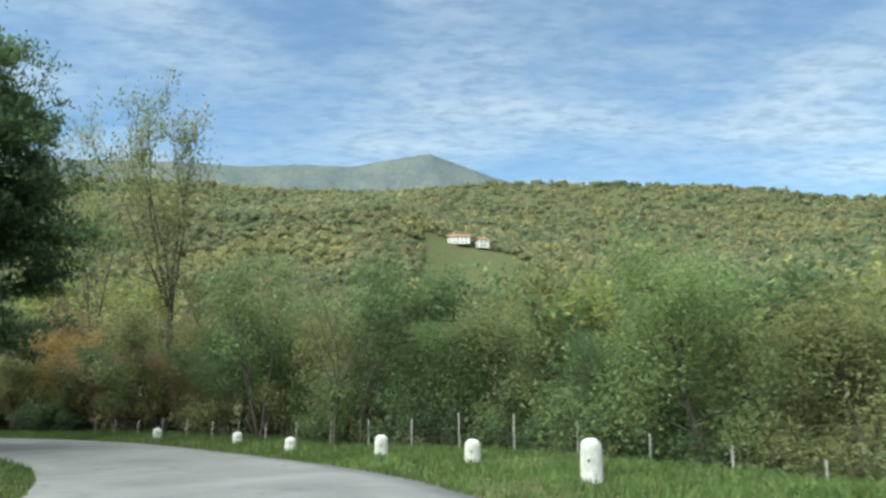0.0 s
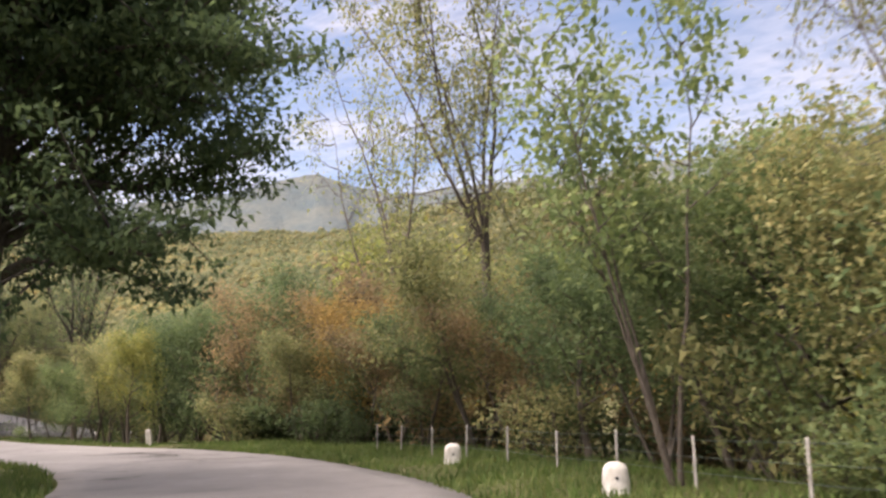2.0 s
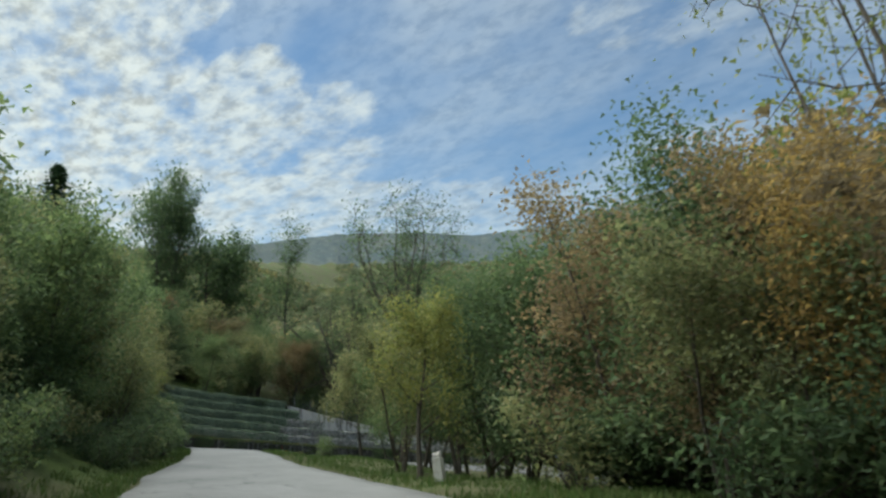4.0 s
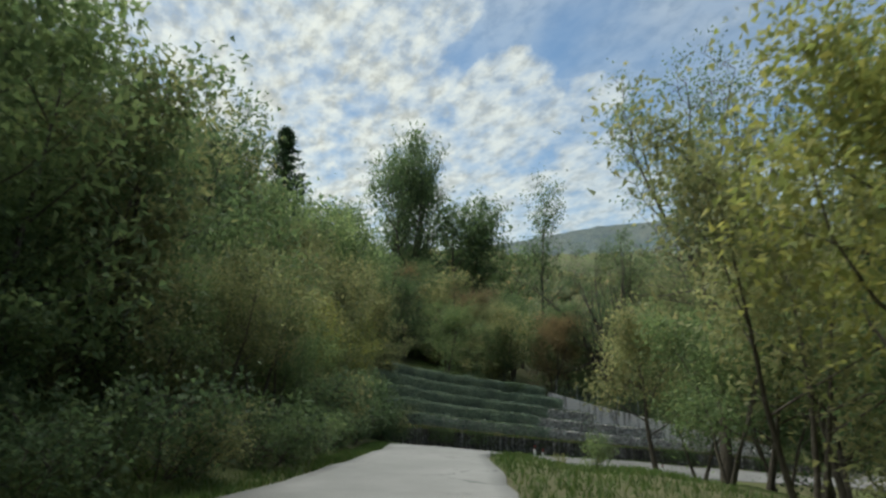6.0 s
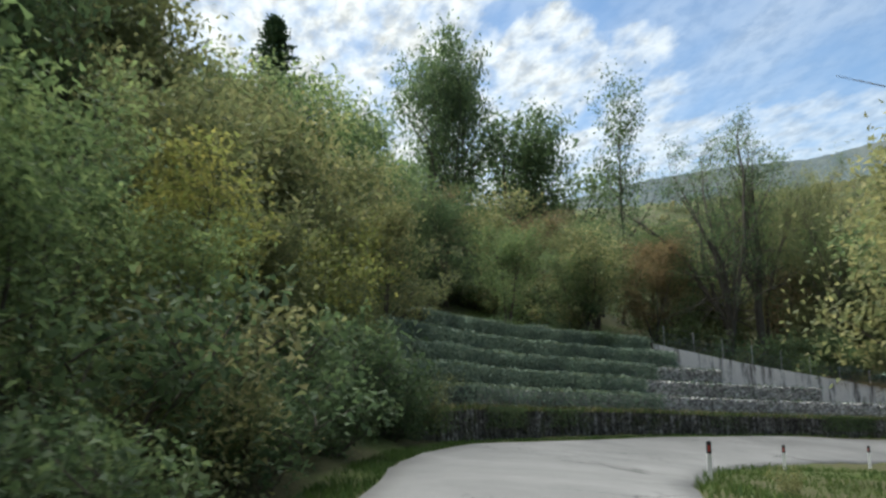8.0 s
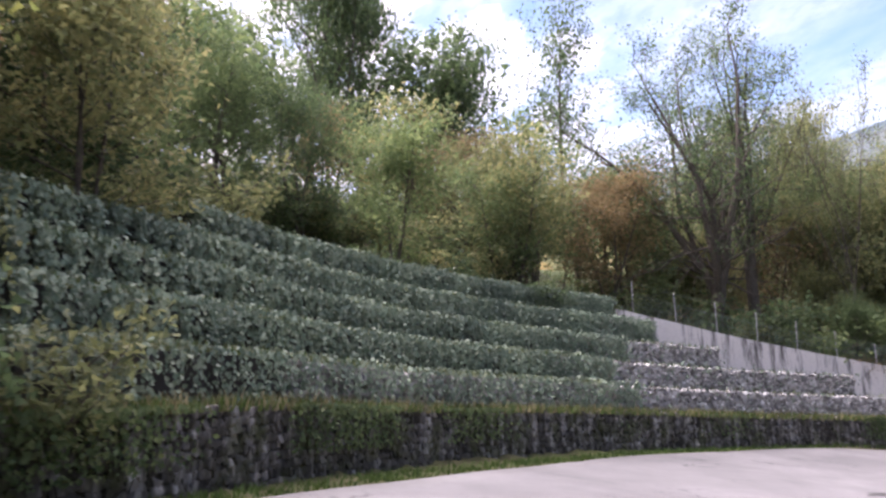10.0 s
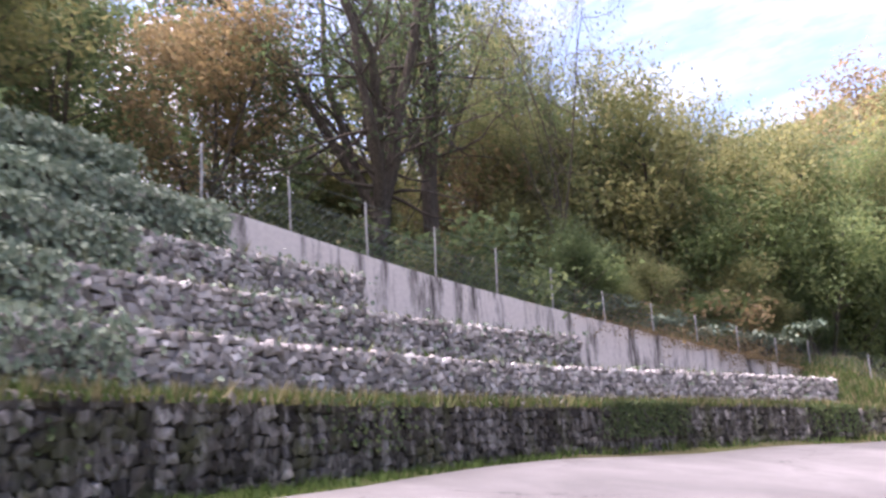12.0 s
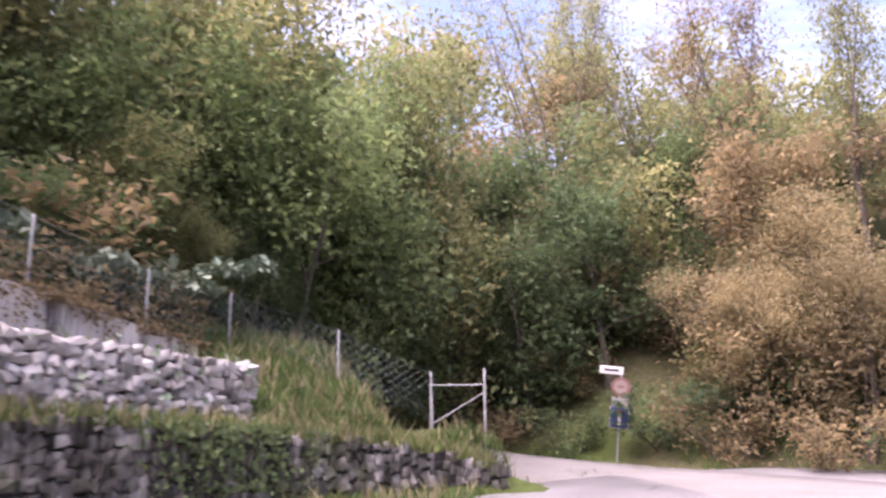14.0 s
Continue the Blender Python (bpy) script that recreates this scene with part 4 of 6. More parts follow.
# the large tree left of the first bend, and the slope behind it
plant("big", -25.4, 33.6, 21.0, "dark", 0.96, 0.4, label="large dense dark green tree overhanging the road")
plant("locust_a", -23.0, 28.5, 17.0, "dark", 0.8)
for x, y, h, c in ((-36, 31, 9, "dark"), (-30, 24, 11, "dark"), (-19, 20, 9, "green"), (-14, 12, 9, "olive"), (-38, 30, 11, "olive")):
    plant(rnd.choice(BROAD), x, y, h, c, 1.1)
plant("shrub_b", -20.2, 29.0, 1.7, "dark", 1.0); plant("shrub_a", -27.6, 35.0, 1.6, "green", 1.0)
# the steep bank left of the middle stretch
for s in np.arange(52, 92, 2.7):
    for lat in (8.3, 12.6, 18.0, 25.0):
        if s < 60 and lat < 12:
            continue
        low = lat < 12 and s < 74
        x, y = side_of_lane(s + rnd.uniform(-1, 1), -lat - rnd.uniform(-0.6, 1.5) - (0.9 if low else 0))
        plant(rnd.choice(BROAD if lat < 12 else MID), x, y, rnd.uniform(4.2, 5.6) if low else rnd.uniform(6.0, 8.5) if lat < 12 else rnd.uniform(7.0, 9.0), rnd.choice(["green", "dark", "olive", "dark", "green"]), rnd.uniform(1.0, 1.2), joined=lat > 17)
for s in np.arange(56, 92, 2.2):
    x, y = side_of_lane(s, -7.3 - rnd.uniform(-0.3, 0.5))
    plant(rnd.choice(["shrub_a", "shrub_b"]), x, y, rnd.uniform(1.4, 2.4), rnd.choice(["green", "dark", "olive"]), 1.1)
for s in np.arange(74, 104, 1.5):
    el, er = edges(s)
    x, y = side_of_lane(s, -el - 1.7 - rnd.uniform(-0.3, 0.5))
    plant(rnd.choice(["shrub_a", "shrub_b"]), x, y, rnd.uniform(1.3, 2.3), rnd.choice(["green", "dark", "dark", "olive"]), 1.2)
for s in np.arange(75, 98, 2.4):
    el, er = edges(s)
    x, y = side_of_lane(s, -el - 4.0 - rnd.uniform(-0.4, 0.8))
    plant(rnd.choice(BROAD), x, y, rnd.uniform(3.6, 5.0), rnd.choice(["green", "dark", "olive", "green"]), 1.1)
for x, y, top in ((-72, 38.4, 14.0), (-76, 43.7, 14.6), (-79.5, 41.5, 15.0), (-83, 44, 16.0), (-86.3, 45.9, 17.6), (-90, 44.5, 18.5), (-93.3, 50.5, 14.6), (-97, 52, 15.0), (-101, 54.5, 15.5)):
    plant_to(rnd.choice(BROAD + ["locust_a"]), x, y, top, rnd.choice(["green", "olive", "dark"]), 1.0)
for i in range(16):
    x, y = side_of_lane(rnd.uniform(72, 92), -rnd.uniform(7.6, 11.0))
    plant(rnd.choice(["shrub_a", "shrub_b"]), x, y, rnd.uniform(1.8, 3.0), rnd.choice(["dark", "olive", "green", "dark"]), 1.4)
for x, y, h in ((-73, 40, 11), (-77, 42.5, 10), (-70, 38, 11), (-80, 45, 10)):
    plant(rnd.choice(["sparse_a", "sparse_b"]), x, y, h, "dark")
# shrubs and small trees in front of the tiers' near end
for x, y, h, c in ((-76.5, 50.6, 5.5, "olive"), (-79.0, 51.6, 5.5, "yellow"), (-81.0, 53.0, 4.5, "olive"), (-75, 48.5, 7.5, "olive"), (-79, 49, 8.5, "olive"), (-72.5, 49.3, 5, "yellow"), (-83, 51, 8, "olive"), (-84.5, 54.0, 2.6, "dark"), (-86, 49, 9, "olive"), (-88, 53, 7.5, "olive"), (-84.6, 52.6, 6.5, "yellow"), (-82.3, 51.0, 7.5, "olive"), (-86.6, 52.4, 7.5, "olive"), (-80.5, 53.6, 3.4, "dark"), (-82.4, 54.4, 3.4, "dark"), (-83.8, 55.2, 3.0, "dark"), (-85.2, 56.0, 2.6, "olive"), (-78.6, 52.8, 3.4, "dark"), (-76.6, 51.8, 3.4, "dark"), (-74.0, 51.6, 3.0, "dark"), (-71.5, 50.9, 3.0, "dark"), (-69.0, 50.2, 3.0, "olive"), (-66.5, 49.6, 2.8, "dark"), (-70.5, 47.5, 5.0, "dark"), (-67.5, 46.8, 5.0, "green"), (-82.0, 54.8, 2.6, "dark"), (-86.0, 54.6, 4.2, "olive"), (-91, 55.5, 7.0, "olive")):
    plant(rnd.choice(BROAD if h > 4 else ["shrub_a", "shrub_b"]), x, y, h, c, 1.1)
# the skyline of the second bend
plant_to("conifer", -117.8, 50.0, 29.3, "conifer", 1.35)
plant_to("crown", -132.3, 65.0, 34.8, "dark", 0.62); plant_to("crown", -135, 69.5, 34.0, "dark", 0.5); plant_to("sparse_b", -130.5, 66.5, 33.0, "dark", 0.7)
plant_to("crown", -138, 78.0, 27.5, "dark", 0.85); plant_to("mid_a", -136, 74, 27.0, "dark", 1.2); plant_to("mid_b", -139, 82, 24.0, "dark", 1.2)
plant_to("sparse_a", -128.7, 86.1, 30.4, "dark", 0.8)
for x, y, top in ((-112, 47, 21), (-106, 44, 20), (-100, 41, 20), (-94, 38, 19), (-123, 56, 22), (-127, 59, 23), (-88, 36, 18), (-122, 49, 22)):
    plant_to(rnd.choice(MID), x, y, top, "dark", 1.1)
# the woodland above the tiers and behind the concrete wall
for i in range(86):
    k = rnd.randrange(24, len(wall) - 4)
    back = 7.5 + 38 * rnd.random() ** 1.2 if wall[k, 1] < 74 else 9 + 36 * rnd.random() ** 1.2
    n = (-wall_t[k, 1], wall_t[k, 0])
    x, y = wall[k, 0] + n[0] * back, wall[k, 1] + n[1] * back
    plant(rnd.choice(BROAD if back < 14 else MID), x, y, (rnd.uniform(6, 9.0) if wall[k, 1] < 76 else rnd.uniform(4.2, 6.6)) + 0.05 * back, rnd.choice(["olive", "dark", "green", "olive", "dark", "orange" if wall[k, 1] > 80 else "brown"]), rnd.uniform(1.0, 1.2), joined=back > 18)
for i in range(22):
    k = rnd.randrange(50, len(wall) - 2)
    n = (-wall_t[k, 1], wall_t[k, 0])
    back = rnd.uniform(4.6, 7.0)
    plant(rnd.choice(["shrub_a", "shrub_b"]), wall[k, 0] + n[0] * back, wall[k, 1] + n[1] * back, rnd.uniform(1.0, 2.4), rnd.choice(["green", "dark", "olive"]), 1.2)
for i in range(70):
    k = rnd.randrange(26, 66)
    n = (-wall_t[k, 1], wall_t[k, 0])
    back = rnd.uniform(6.0, 26)
    plant(rnd.choice(["shrub_a", "shrub_b"]), wall[k, 0] + n[0] * back, wall[k, 1] + n[1] * back, rnd.uniform(2.0, 4.2), rnd.choice(["olive", "dark", "olive", "brown"]), 1.4)
for i in range(26):
    x, y = rnd.uniform(-118, -105.5), rnd.uniform(80, 104)
    plant(rnd.choice(["shrub_a", "shrub_b"]), x, y, rnd.uniform(2.0, 4.0), rnd.choice(["dark", "olive", "green", "brown"]), 1.4)
for y in np.arange(90.5, 105, 1.5):
    x = float(np.interp(y, [90, 98, 105], [-106.4, -105.6, -103.8])) + rnd.uniform(-0.7, 0.4)
    plant(rnd.choice(["front_a", "front_b"]), x, y, rnd.uniform(3.0, 4.8), rnd.choice(["green", "green", "olive", "dark"]), rnd.uniform(1.0, 1.25))
plant("fork_a", -108.4, 83.1, 18, "dark", 1.0, 1.0); plant("fork_b", -110.5, 87.8, 20, "dark", 0.95, 2.5)
for x, y, top, c in ((-110.5, 100.5, 10.5, "olive"), (-114, 99.5, 12.0, "dark"), (-107.6, 105.0, 9.0, "olive"), (-113, 96.5, 9.5, "olive"), (-117, 103, 11, "olive"), (-112.5, 107, 10, "dark"), (-122, 111, 13, "olive"), (-119, 97, 11, "dark"), (-104.5, 58.5, 11.5, "dark"), (-107.5, 62, 12, "dark"), (-107.3, 111.2, 9.0, "olive"), (-109, 114.5, 10.5, "dark"), (-105.2, 107.2, 7.0, "green")):
    plant_to(rnd.choice(["front_a", "front_b"]), x, y, top, c, 1.0)
for x, y, top in ((-116, 97, 17.0), (-120, 102, 18.5), (-114, 90.5, 15.5), (-122, 95, 18.0)):
    plant_to("locust_a", x, y, top, "olive", 0.9)
for x, y, top, c in ((-113, 75, 11.0, "dark"), (-116, 71, 12.5, "brown"), (-112.5, 79.5, 10.0, "brown"), (-118, 77, 13.0, "dark"), (-111, 70, 10.5, "olive"), (-115.5, 82.5, 11.5, "dark")):
    plant_to(rnd.choice(["front_a", "front_b"]), x, y, top, c, 1.1)
for i in range(26):
    plant(rnd.choice(["shrub_a", "shrub_b"]), rnd.uniform(-118.5, -106), rnd.uniform(60, 70.5), rnd.uniform(2.0, 3.4), rnd.choice(["dark", "olive", "dark", "brown"]), 1.5)
plant("locust_b", -109.4, 93.4, 17, "dark", 0.55, 1.3); plant("locust_a", -110.6, 97.5, 15, "olive", 0.8); plant("locust_a", -110, 105, 14, "olive", 0.8, 2.0); plant("locust_b", -116, 98, 16, "olive", 0.8)
for x, y, h, c in ((-105.8, 99.5, 6.5, "green"), (-106.5, 103.0, 8, "green"), (-104.2, 104.5, 7.5, "green"), (-104.5, 108.5, 8.5, "green"), (-109, 100, 9, "olive"), (-109, 107, 10, "orange"), (-103.0, 115.5, 9.5, "olive"), (-100.5, 118.5, 10, "dark"), (-97.0, 116, 8, "dark"),
                   (-91, 118, 9, "brown"), (-93, 121, 9, "dark"), (-96, 124, 9, "olive"), (-104, 122, 10, "brown"), (-88, 124, 9, "olive"), (-80, 113, 9, "olive"), (-112, 112, 11, "brown"), (-109, 122, 12, "olive"), (-92, 130, 10, "olive")):
    plant(rnd.choice(BROAD), x, y, h, c, 1.15)
for x, y, h in ((-92.8, 113.2, 6.2), (-89.6, 112.0, 6.4), (-86.2, 111.5, 6.6), (-83, 112, 6.4), (-90.5, 114.8, 6.8), (-79.5, 111, 6.5)):
    plant("front_b", x, y, h * rnd.uniform(0.85, 1.1), "tan", 1.2, label="tan-leaved arching bush beside the road at the bend")
for k in range(46):
    x, y = rnd.uniform(-103, -80), rnd.uniform(112.2, 121)
    if y < 112.8 + 0.25 * max(0, -96 - x):
        continue
    plant(rnd.choice(["shrub_a", "shrub_b"]), x, y, rnd.uniform(2.0, 3.8), rnd.choice(["brown", "dark", "olive", "brown", "dark"]), 1.35)
for x, y in ((-98.2, 112.4), (-95.2, 112.2), (-93.4, 111.0), (-91.0, 109.4), (-88.0, 108.9), (-100.8, 113.2)):
    plant("shrub_b", x, y, rnd.uniform(1.8, 2.6), rnd.choice(["brown", "dark", "brown"]), 1.3)
for x, y, h, c in ((-112, 97, 8.5, "olive"), (-114, 101, 9.5, "olive"), (-115, 93, 9, "brown"), (-117, 88, 9.5, "olive"), (-118, 82, 9.5, "dark"), (-110, 109, 12, "olive"), (-120, 96, 15, "olive"), (-111, 115, 13, "olive"), (-107.5, 112, 9, "olive"), (-106, 118, 11, "brown"), (-113, 122, 14, "olive"), (-100, 115.5, 7.5, "dark"), (-97, 118.5, 8, "olive"), (-104, 112, 8, "dark"), (-106, 108, 10, "green")):
    plant(rnd.choice(MID), x, y, h, c, 1.1)
for x, y in ((-100, 121), (-95, 121.5), (-91, 121), (-87, 120), (-98, 128)):
    plant(rnd.choice(["locust_a", "locust_b"]), x, y, rnd.uniform(15, 18), rnd.choice(["olive", "brown"]), 0.8)
for x, y, h, c in ((-114, 104, 11, "olive"), (-116, 109, 12, "brown"), (-118, 114, 12, "olive"), (-108, 116, 10, "dark"), (-113, 119, 13, "orange"), (-106, 127, 12, "olive"), (-100, 128, 10, "brown"), (-96, 131, 11, "olive"), (-84, 119, 9, "brown"), (-86, 128, 10, "olive"), (-118, 102, 12, "olive"), (-121, 108, 13, "brown"), (-79, 120, 11, "olive"), (-101, 135, 12, "olive"), (-110, 132, 13, "brown"), (-90, 137, 12, "olive")):
    plant(rnd.choice(MID), x, y, h, c, 1.15)
# the inside of the second bend
for x, y, h, c in ((-62, 74, 8, "olive"), (-70, 80, 9, "olive"), (-58, 70, 8, "dark"), (-66, 88, 9, "green"), (-76, 90, 7, "olive")):
    plant(rnd.choice(BROAD), x, y, h, c, 1.1)
# the valley
for i in range(70):
    a, r = radians(rnd.uniform(-38, 62)), rnd.uniform(75, 260)
    x, y = -10 - r * math.sin(a), 20 + r * math.cos(a)
    if x < -60 and y < 140:
        continue
    plant(rnd.choice(["far_a", "far_b"]), x, y, rnd.uniform(9, 15), rnd.choice(["yellow", "olive", "green", "yellow", "orange", "dark"]), rnd.uniform(0.9, 1.2), joined=True)
join_grove("woodland", "deeper woodland behind the trees along the road")


# ---- far woods ----
def canopy_material():
    m, n, l, b = material("far_tree_crowns", 0.95, 0.05)
    geo, tc = n.new("ShaderNodeNewGeometry"), n.new("ShaderNodeTexCoord")
    c = ramp(n, l, geo.outputs["Random Per Island"], [(0.0, (0.150, 0.165, 0.100)), (0.5, (0.185, 0.192, 0.106)), (0.85, (0.225, 0.214, 0.110)), (0.95, (0.28, 0.232, 0.105)), (1.0, (0.26, 0.195, 0.115))])
    ns = noise_node(n, l, tc.outputs["Object"], 0.35, 5.0, 0.7)
    stand = noise_node(n, l, tc.outputs["Object"], 0.013, 3.0, 0.6, 0.8)
    g = mixed(n, l, 0.6, c.outputs[0], ramp(n, l, ns.outputs["Fac"], [(0.3, (0.78, 0.79, 0.80)), (0.7, (1.12, 1.12, 1.1))]).outputs[0], "MULTIPLY")
    # stands of darker and of yellower trees
    g = mixed(n, l, 0.85, g, ramp(n, l, stand.outputs["Fac"], [(0.34, (0.58, 0.68, 0.68)), (0.46, (0.88, 0.93, 0.90)), (0.55, (1.05, 1.02, 1.0)), (0.66, (1.28, 1.20, 0.90))]).outputs[0], "MULTIPLY")
    l.new(g, b.inputs["Base Color"])
    tr = n.new("ShaderNodeBsdfTranslucent")
    l.new(g, tr.inputs["Color"])
    mx = n.new("ShaderNodeMixShader"); mx.inputs[0].default_value = 0.5
    l.new(b.outputs[0], mx.inputs[1]); l.new(tr.outputs[0], mx.inputs[2])
    l.new(mx.outputs[0], n["Material Output"].inputs["Surface"])
    return m


CANOPY = canopy_material()


def woods(name, seed, count, yaw, dist, size, label, bare, tufts=24):
    """Crowns scattered over the hills, every one a loose dome of leafy tufts."""
    rng = np.random.default_rng(seed)
    a = np.radians(rng.uniform(*yaw, count))
    r = np.sqrt(rng.uniform(dist[0] ** 2, dist[1] ** 2, count))
    x, y = -10 - r * np.sin(a), 20 + r * np.cos(a)
    keep = np.array([not bare(math.degrees(p), q) for p, q in zip(a, r)])
    x, y = x[keep], y[keep]
    z = mesh_z(x, y)
    n = len(x)
    rad = rng.uniform(*size, n)
    d = rng.normal(0, 1, (n, tufts, 3))
    d[:, :, 2] = np.abs(d[:, :, 2]) * 0.9 - 0.15
    d /= np.linalg.norm(d, axis=2)[:, :, None]
    c = d * rng.uniform(0.65, 1.05, (n, tufts, 1)) * rad[:, None, None]
    c[:, :, 2] *= rng.uniform(0.7, 1.2, n)[:, None]
    c += np.stack([x, y, z + rad * 0.35], 1)[:, None, :]
    u = rng.normal(0, 1, (n, tufts, 3)); u -= d * (u * d).sum(2)[:, :, None] * 0.8
    u /= np.linalg.norm(u, axis=2)[:, :, None]
    w = np.cross(u, d)
    k = (rad[:, None] * rng.uniform(0.35, 0.75, (n, tufts)))[:, :, None]
    v = np.stack([c - u * k * 0.6 - w * k * 0.5, c - u * k * 0.6 + w * k * 0.5, c + u * k * 0.8], 2).reshape(-1, 3)
    ob = part(name, mesh_from(name, v.tolist(), np.arange(len(v)).reshape(-1, 3).tolist(), [CANOPY]))
    tagged(ob, label, "woods", kind="stuff")
    return ob


def field(a, r):
    return (-7 < a < 0.5 and 400 < r < 545) or (2 < a < 6 and 330 < r < 400)


woods("woods", 1, 9200, (-36, 76), (190, 660), (3.0, 5.6), "autumn woods on the near hillside across the valley", field)
woods("woods", 4, 1300, (4, 76), (95, 215), (2.6, 4.6), "autumn woods in the valley below the road", lambda a, r: a > 36 and r < 188)
woods("woods", 2, 9200, (-34, 62), (600, 1750), (4.5, 8.5), "autumn woods on the ridge behind the valley", lambda a, r: False, 20)
woods("woods", 3, 800, (60, 112), (170, 480), (3.5, 6.0), "autumn woods on the hill above the second bend", lambda a, r: False, 30)


def mountain_material():
    """Far wooded slopes, with the air's blue-grey haze put into their colour and glow."""
    m, n, l, b = material("hazed_mountain", 1.0, 0.0)
    tc = n.new("ShaderNodeTexCoord")
    big = noise_node(n, l, tc.outputs["Object"], 0.004, 6.0, 0.65)
    fine = noise_node(n, l, tc.outputs["Object"], 0.03, 6.0, 0.7)
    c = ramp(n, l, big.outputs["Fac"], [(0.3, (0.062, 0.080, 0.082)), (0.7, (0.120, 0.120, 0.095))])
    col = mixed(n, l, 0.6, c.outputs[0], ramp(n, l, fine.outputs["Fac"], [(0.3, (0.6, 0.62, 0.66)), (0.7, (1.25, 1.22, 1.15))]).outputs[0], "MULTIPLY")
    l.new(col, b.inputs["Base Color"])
    # faint blue glow that stands in for haze before the slopes
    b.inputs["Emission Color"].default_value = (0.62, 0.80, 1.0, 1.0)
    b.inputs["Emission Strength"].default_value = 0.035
    bumped(n, l, b, fine.outputs["Fac"], 1.0, 25.0)
    return m


def mountains(name, yaws, heights, dist, seed, label):
    """A far range: ribs and gullies run down from a crest given by bearing and angle."""
    n, rows = 260, 26
    a = np.linspace(yaws[0], yaws[-1], n)
    h = np.interp(a, yaws, heights)
    verts = []
    for j in range(rows):
        u = j / (rows - 1)
        for i in range(n):
            rib = noise.fractal((a[i] * 0.33, seed, u * 1.6), 0.9, 2.0, 5)
            jag = 0.10 * noise.noise((a[i] * 3.1, seed, 2.0)) * (1 - u)
            r = dist * (1 - 0.42 * u) + dist * 0.05 * rib * min(1, 4 * u)
            e = (h[i] + jag) * (1 - u) ** 1.05 + 3.0 * u + 0.35 * rib * u * (1 - u) * 4
            g = radians(a[i])
            verts.append((-10 - r * math.sin(g), 20 + r * math.cos(g), r * math.tan(radians(e))))
    faces = [(j * n + i, j * n + i + 1, (j + 1) * n + i + 1, (j + 1) * n + i) for j in range(rows - 1) for i in range(n - 1)]
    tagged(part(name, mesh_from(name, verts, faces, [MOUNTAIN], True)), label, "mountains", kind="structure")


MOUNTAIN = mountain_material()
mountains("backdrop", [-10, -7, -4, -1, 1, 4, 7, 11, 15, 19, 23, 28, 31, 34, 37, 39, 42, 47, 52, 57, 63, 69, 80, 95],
          [13.5, 14.6, 15.5, 16.6, 17.3, 16.8, 16.2, 16.2, 15.8, 15.8, 15.5, 15.0, 14.9, 15.4, 16.3, 15.9, 14.9, 13.9, 13.3, 13.5, 13.2, 12.2, 10.5, 8.0], 4600, 3.0, "wooded mountains beyond the valley with blue-grey haze painted in")


def house(x, y, turn, size, roof_h, chimneys):
    """A plastered house with a pitched tile roof, windows and chimneys."""
    w, d, h = size
    z = gz(x, y) - 0.3
    e = new("house")
    e.matrix_basis = pose(x, y, z, 0, 0, turn)
    tagged(e, "pale plastered farmhouse with a pitched terracotta roof", "house")
    part("wall", box_mesh("house_wall", (w, d, h), PLASTER, 0.0, (0, 0, h / 2)), e)
    bm = bmesh.new()
    o = 0.6
    v = [bm.verts.new(p) for p in ((-w / 2 - o, -d / 2 - o, h - 0.1), (w / 2 + o, -d / 2 - o, h - 0.1), (w / 2 + o, d / 2 + o, h - 0.1), (-w / 2 - o, d / 2 + o, h - 0.1), (-w / 2 - o, 0, h + roof_h), (w / 2 + o, 0, h + roof_h))]
    for f in ((0, 1, 5, 4), (2, 3, 4, 5), (1, 2, 5), (3, 0, 4), (3, 2, 1, 0)):
        bm.faces.new([v[i] for i in f])
    roof = part("roof", from_bm("house_roof", bm, ROOFTILE), e)
    for cx in chimneys:
        part("chimney", box_mesh("chimney", (0.8, 0.8, 1.8), PLASTER, 0.05, (cx, d * 0.12, h + roof_h + 0.3)), roof)
    for k in range(int(w // 3)):
        for lv in range(int(h // 2.7)):
            for sd in (-1, 1):
                win = part("window", box_mesh("window_frame", (1.1, 0.12, 1.4), SIGNWHITE, 0.0, (-w / 2 + 1.7 + k * 3, sd * (d / 2 + 0.02), 1.6 + lv * 2.8)), e)
                part("pane", box_mesh("window_pane", (0.85, 0.14, 1.15), GLASS, 0.0, (-w / 2 + 1.7 + k * 3, sd * (d / 2 + 0.03), 1.6 + lv * 2.8)), win)
    return e


def polar(a, r):
    return -10 - r * math.sin(radians(a)), 20 + r * math.cos(radians(a))


hx, hy = polar(-2.3, 545)
house(hx, hy, 3, (17, 9, 5.6), 2.4, (-4,))
hx, hy = polar(-4.2, 548)
house(hx, hy, 20, (8, 8, 6.4), 2.0, (2,))
house(-118.5, 45.5, -20, (12, 9, 5.6), 2.8, (-2, 4))
house(-230, 108, 60, (16, 9, 6.0), 2.2, (5,))


# ---- the stone wall and the tiers ----
def offset_line(line, tang, back):
    return line[:, :2] + np.stack([-tang[:, 1], tang[:, 0]], 1) * back


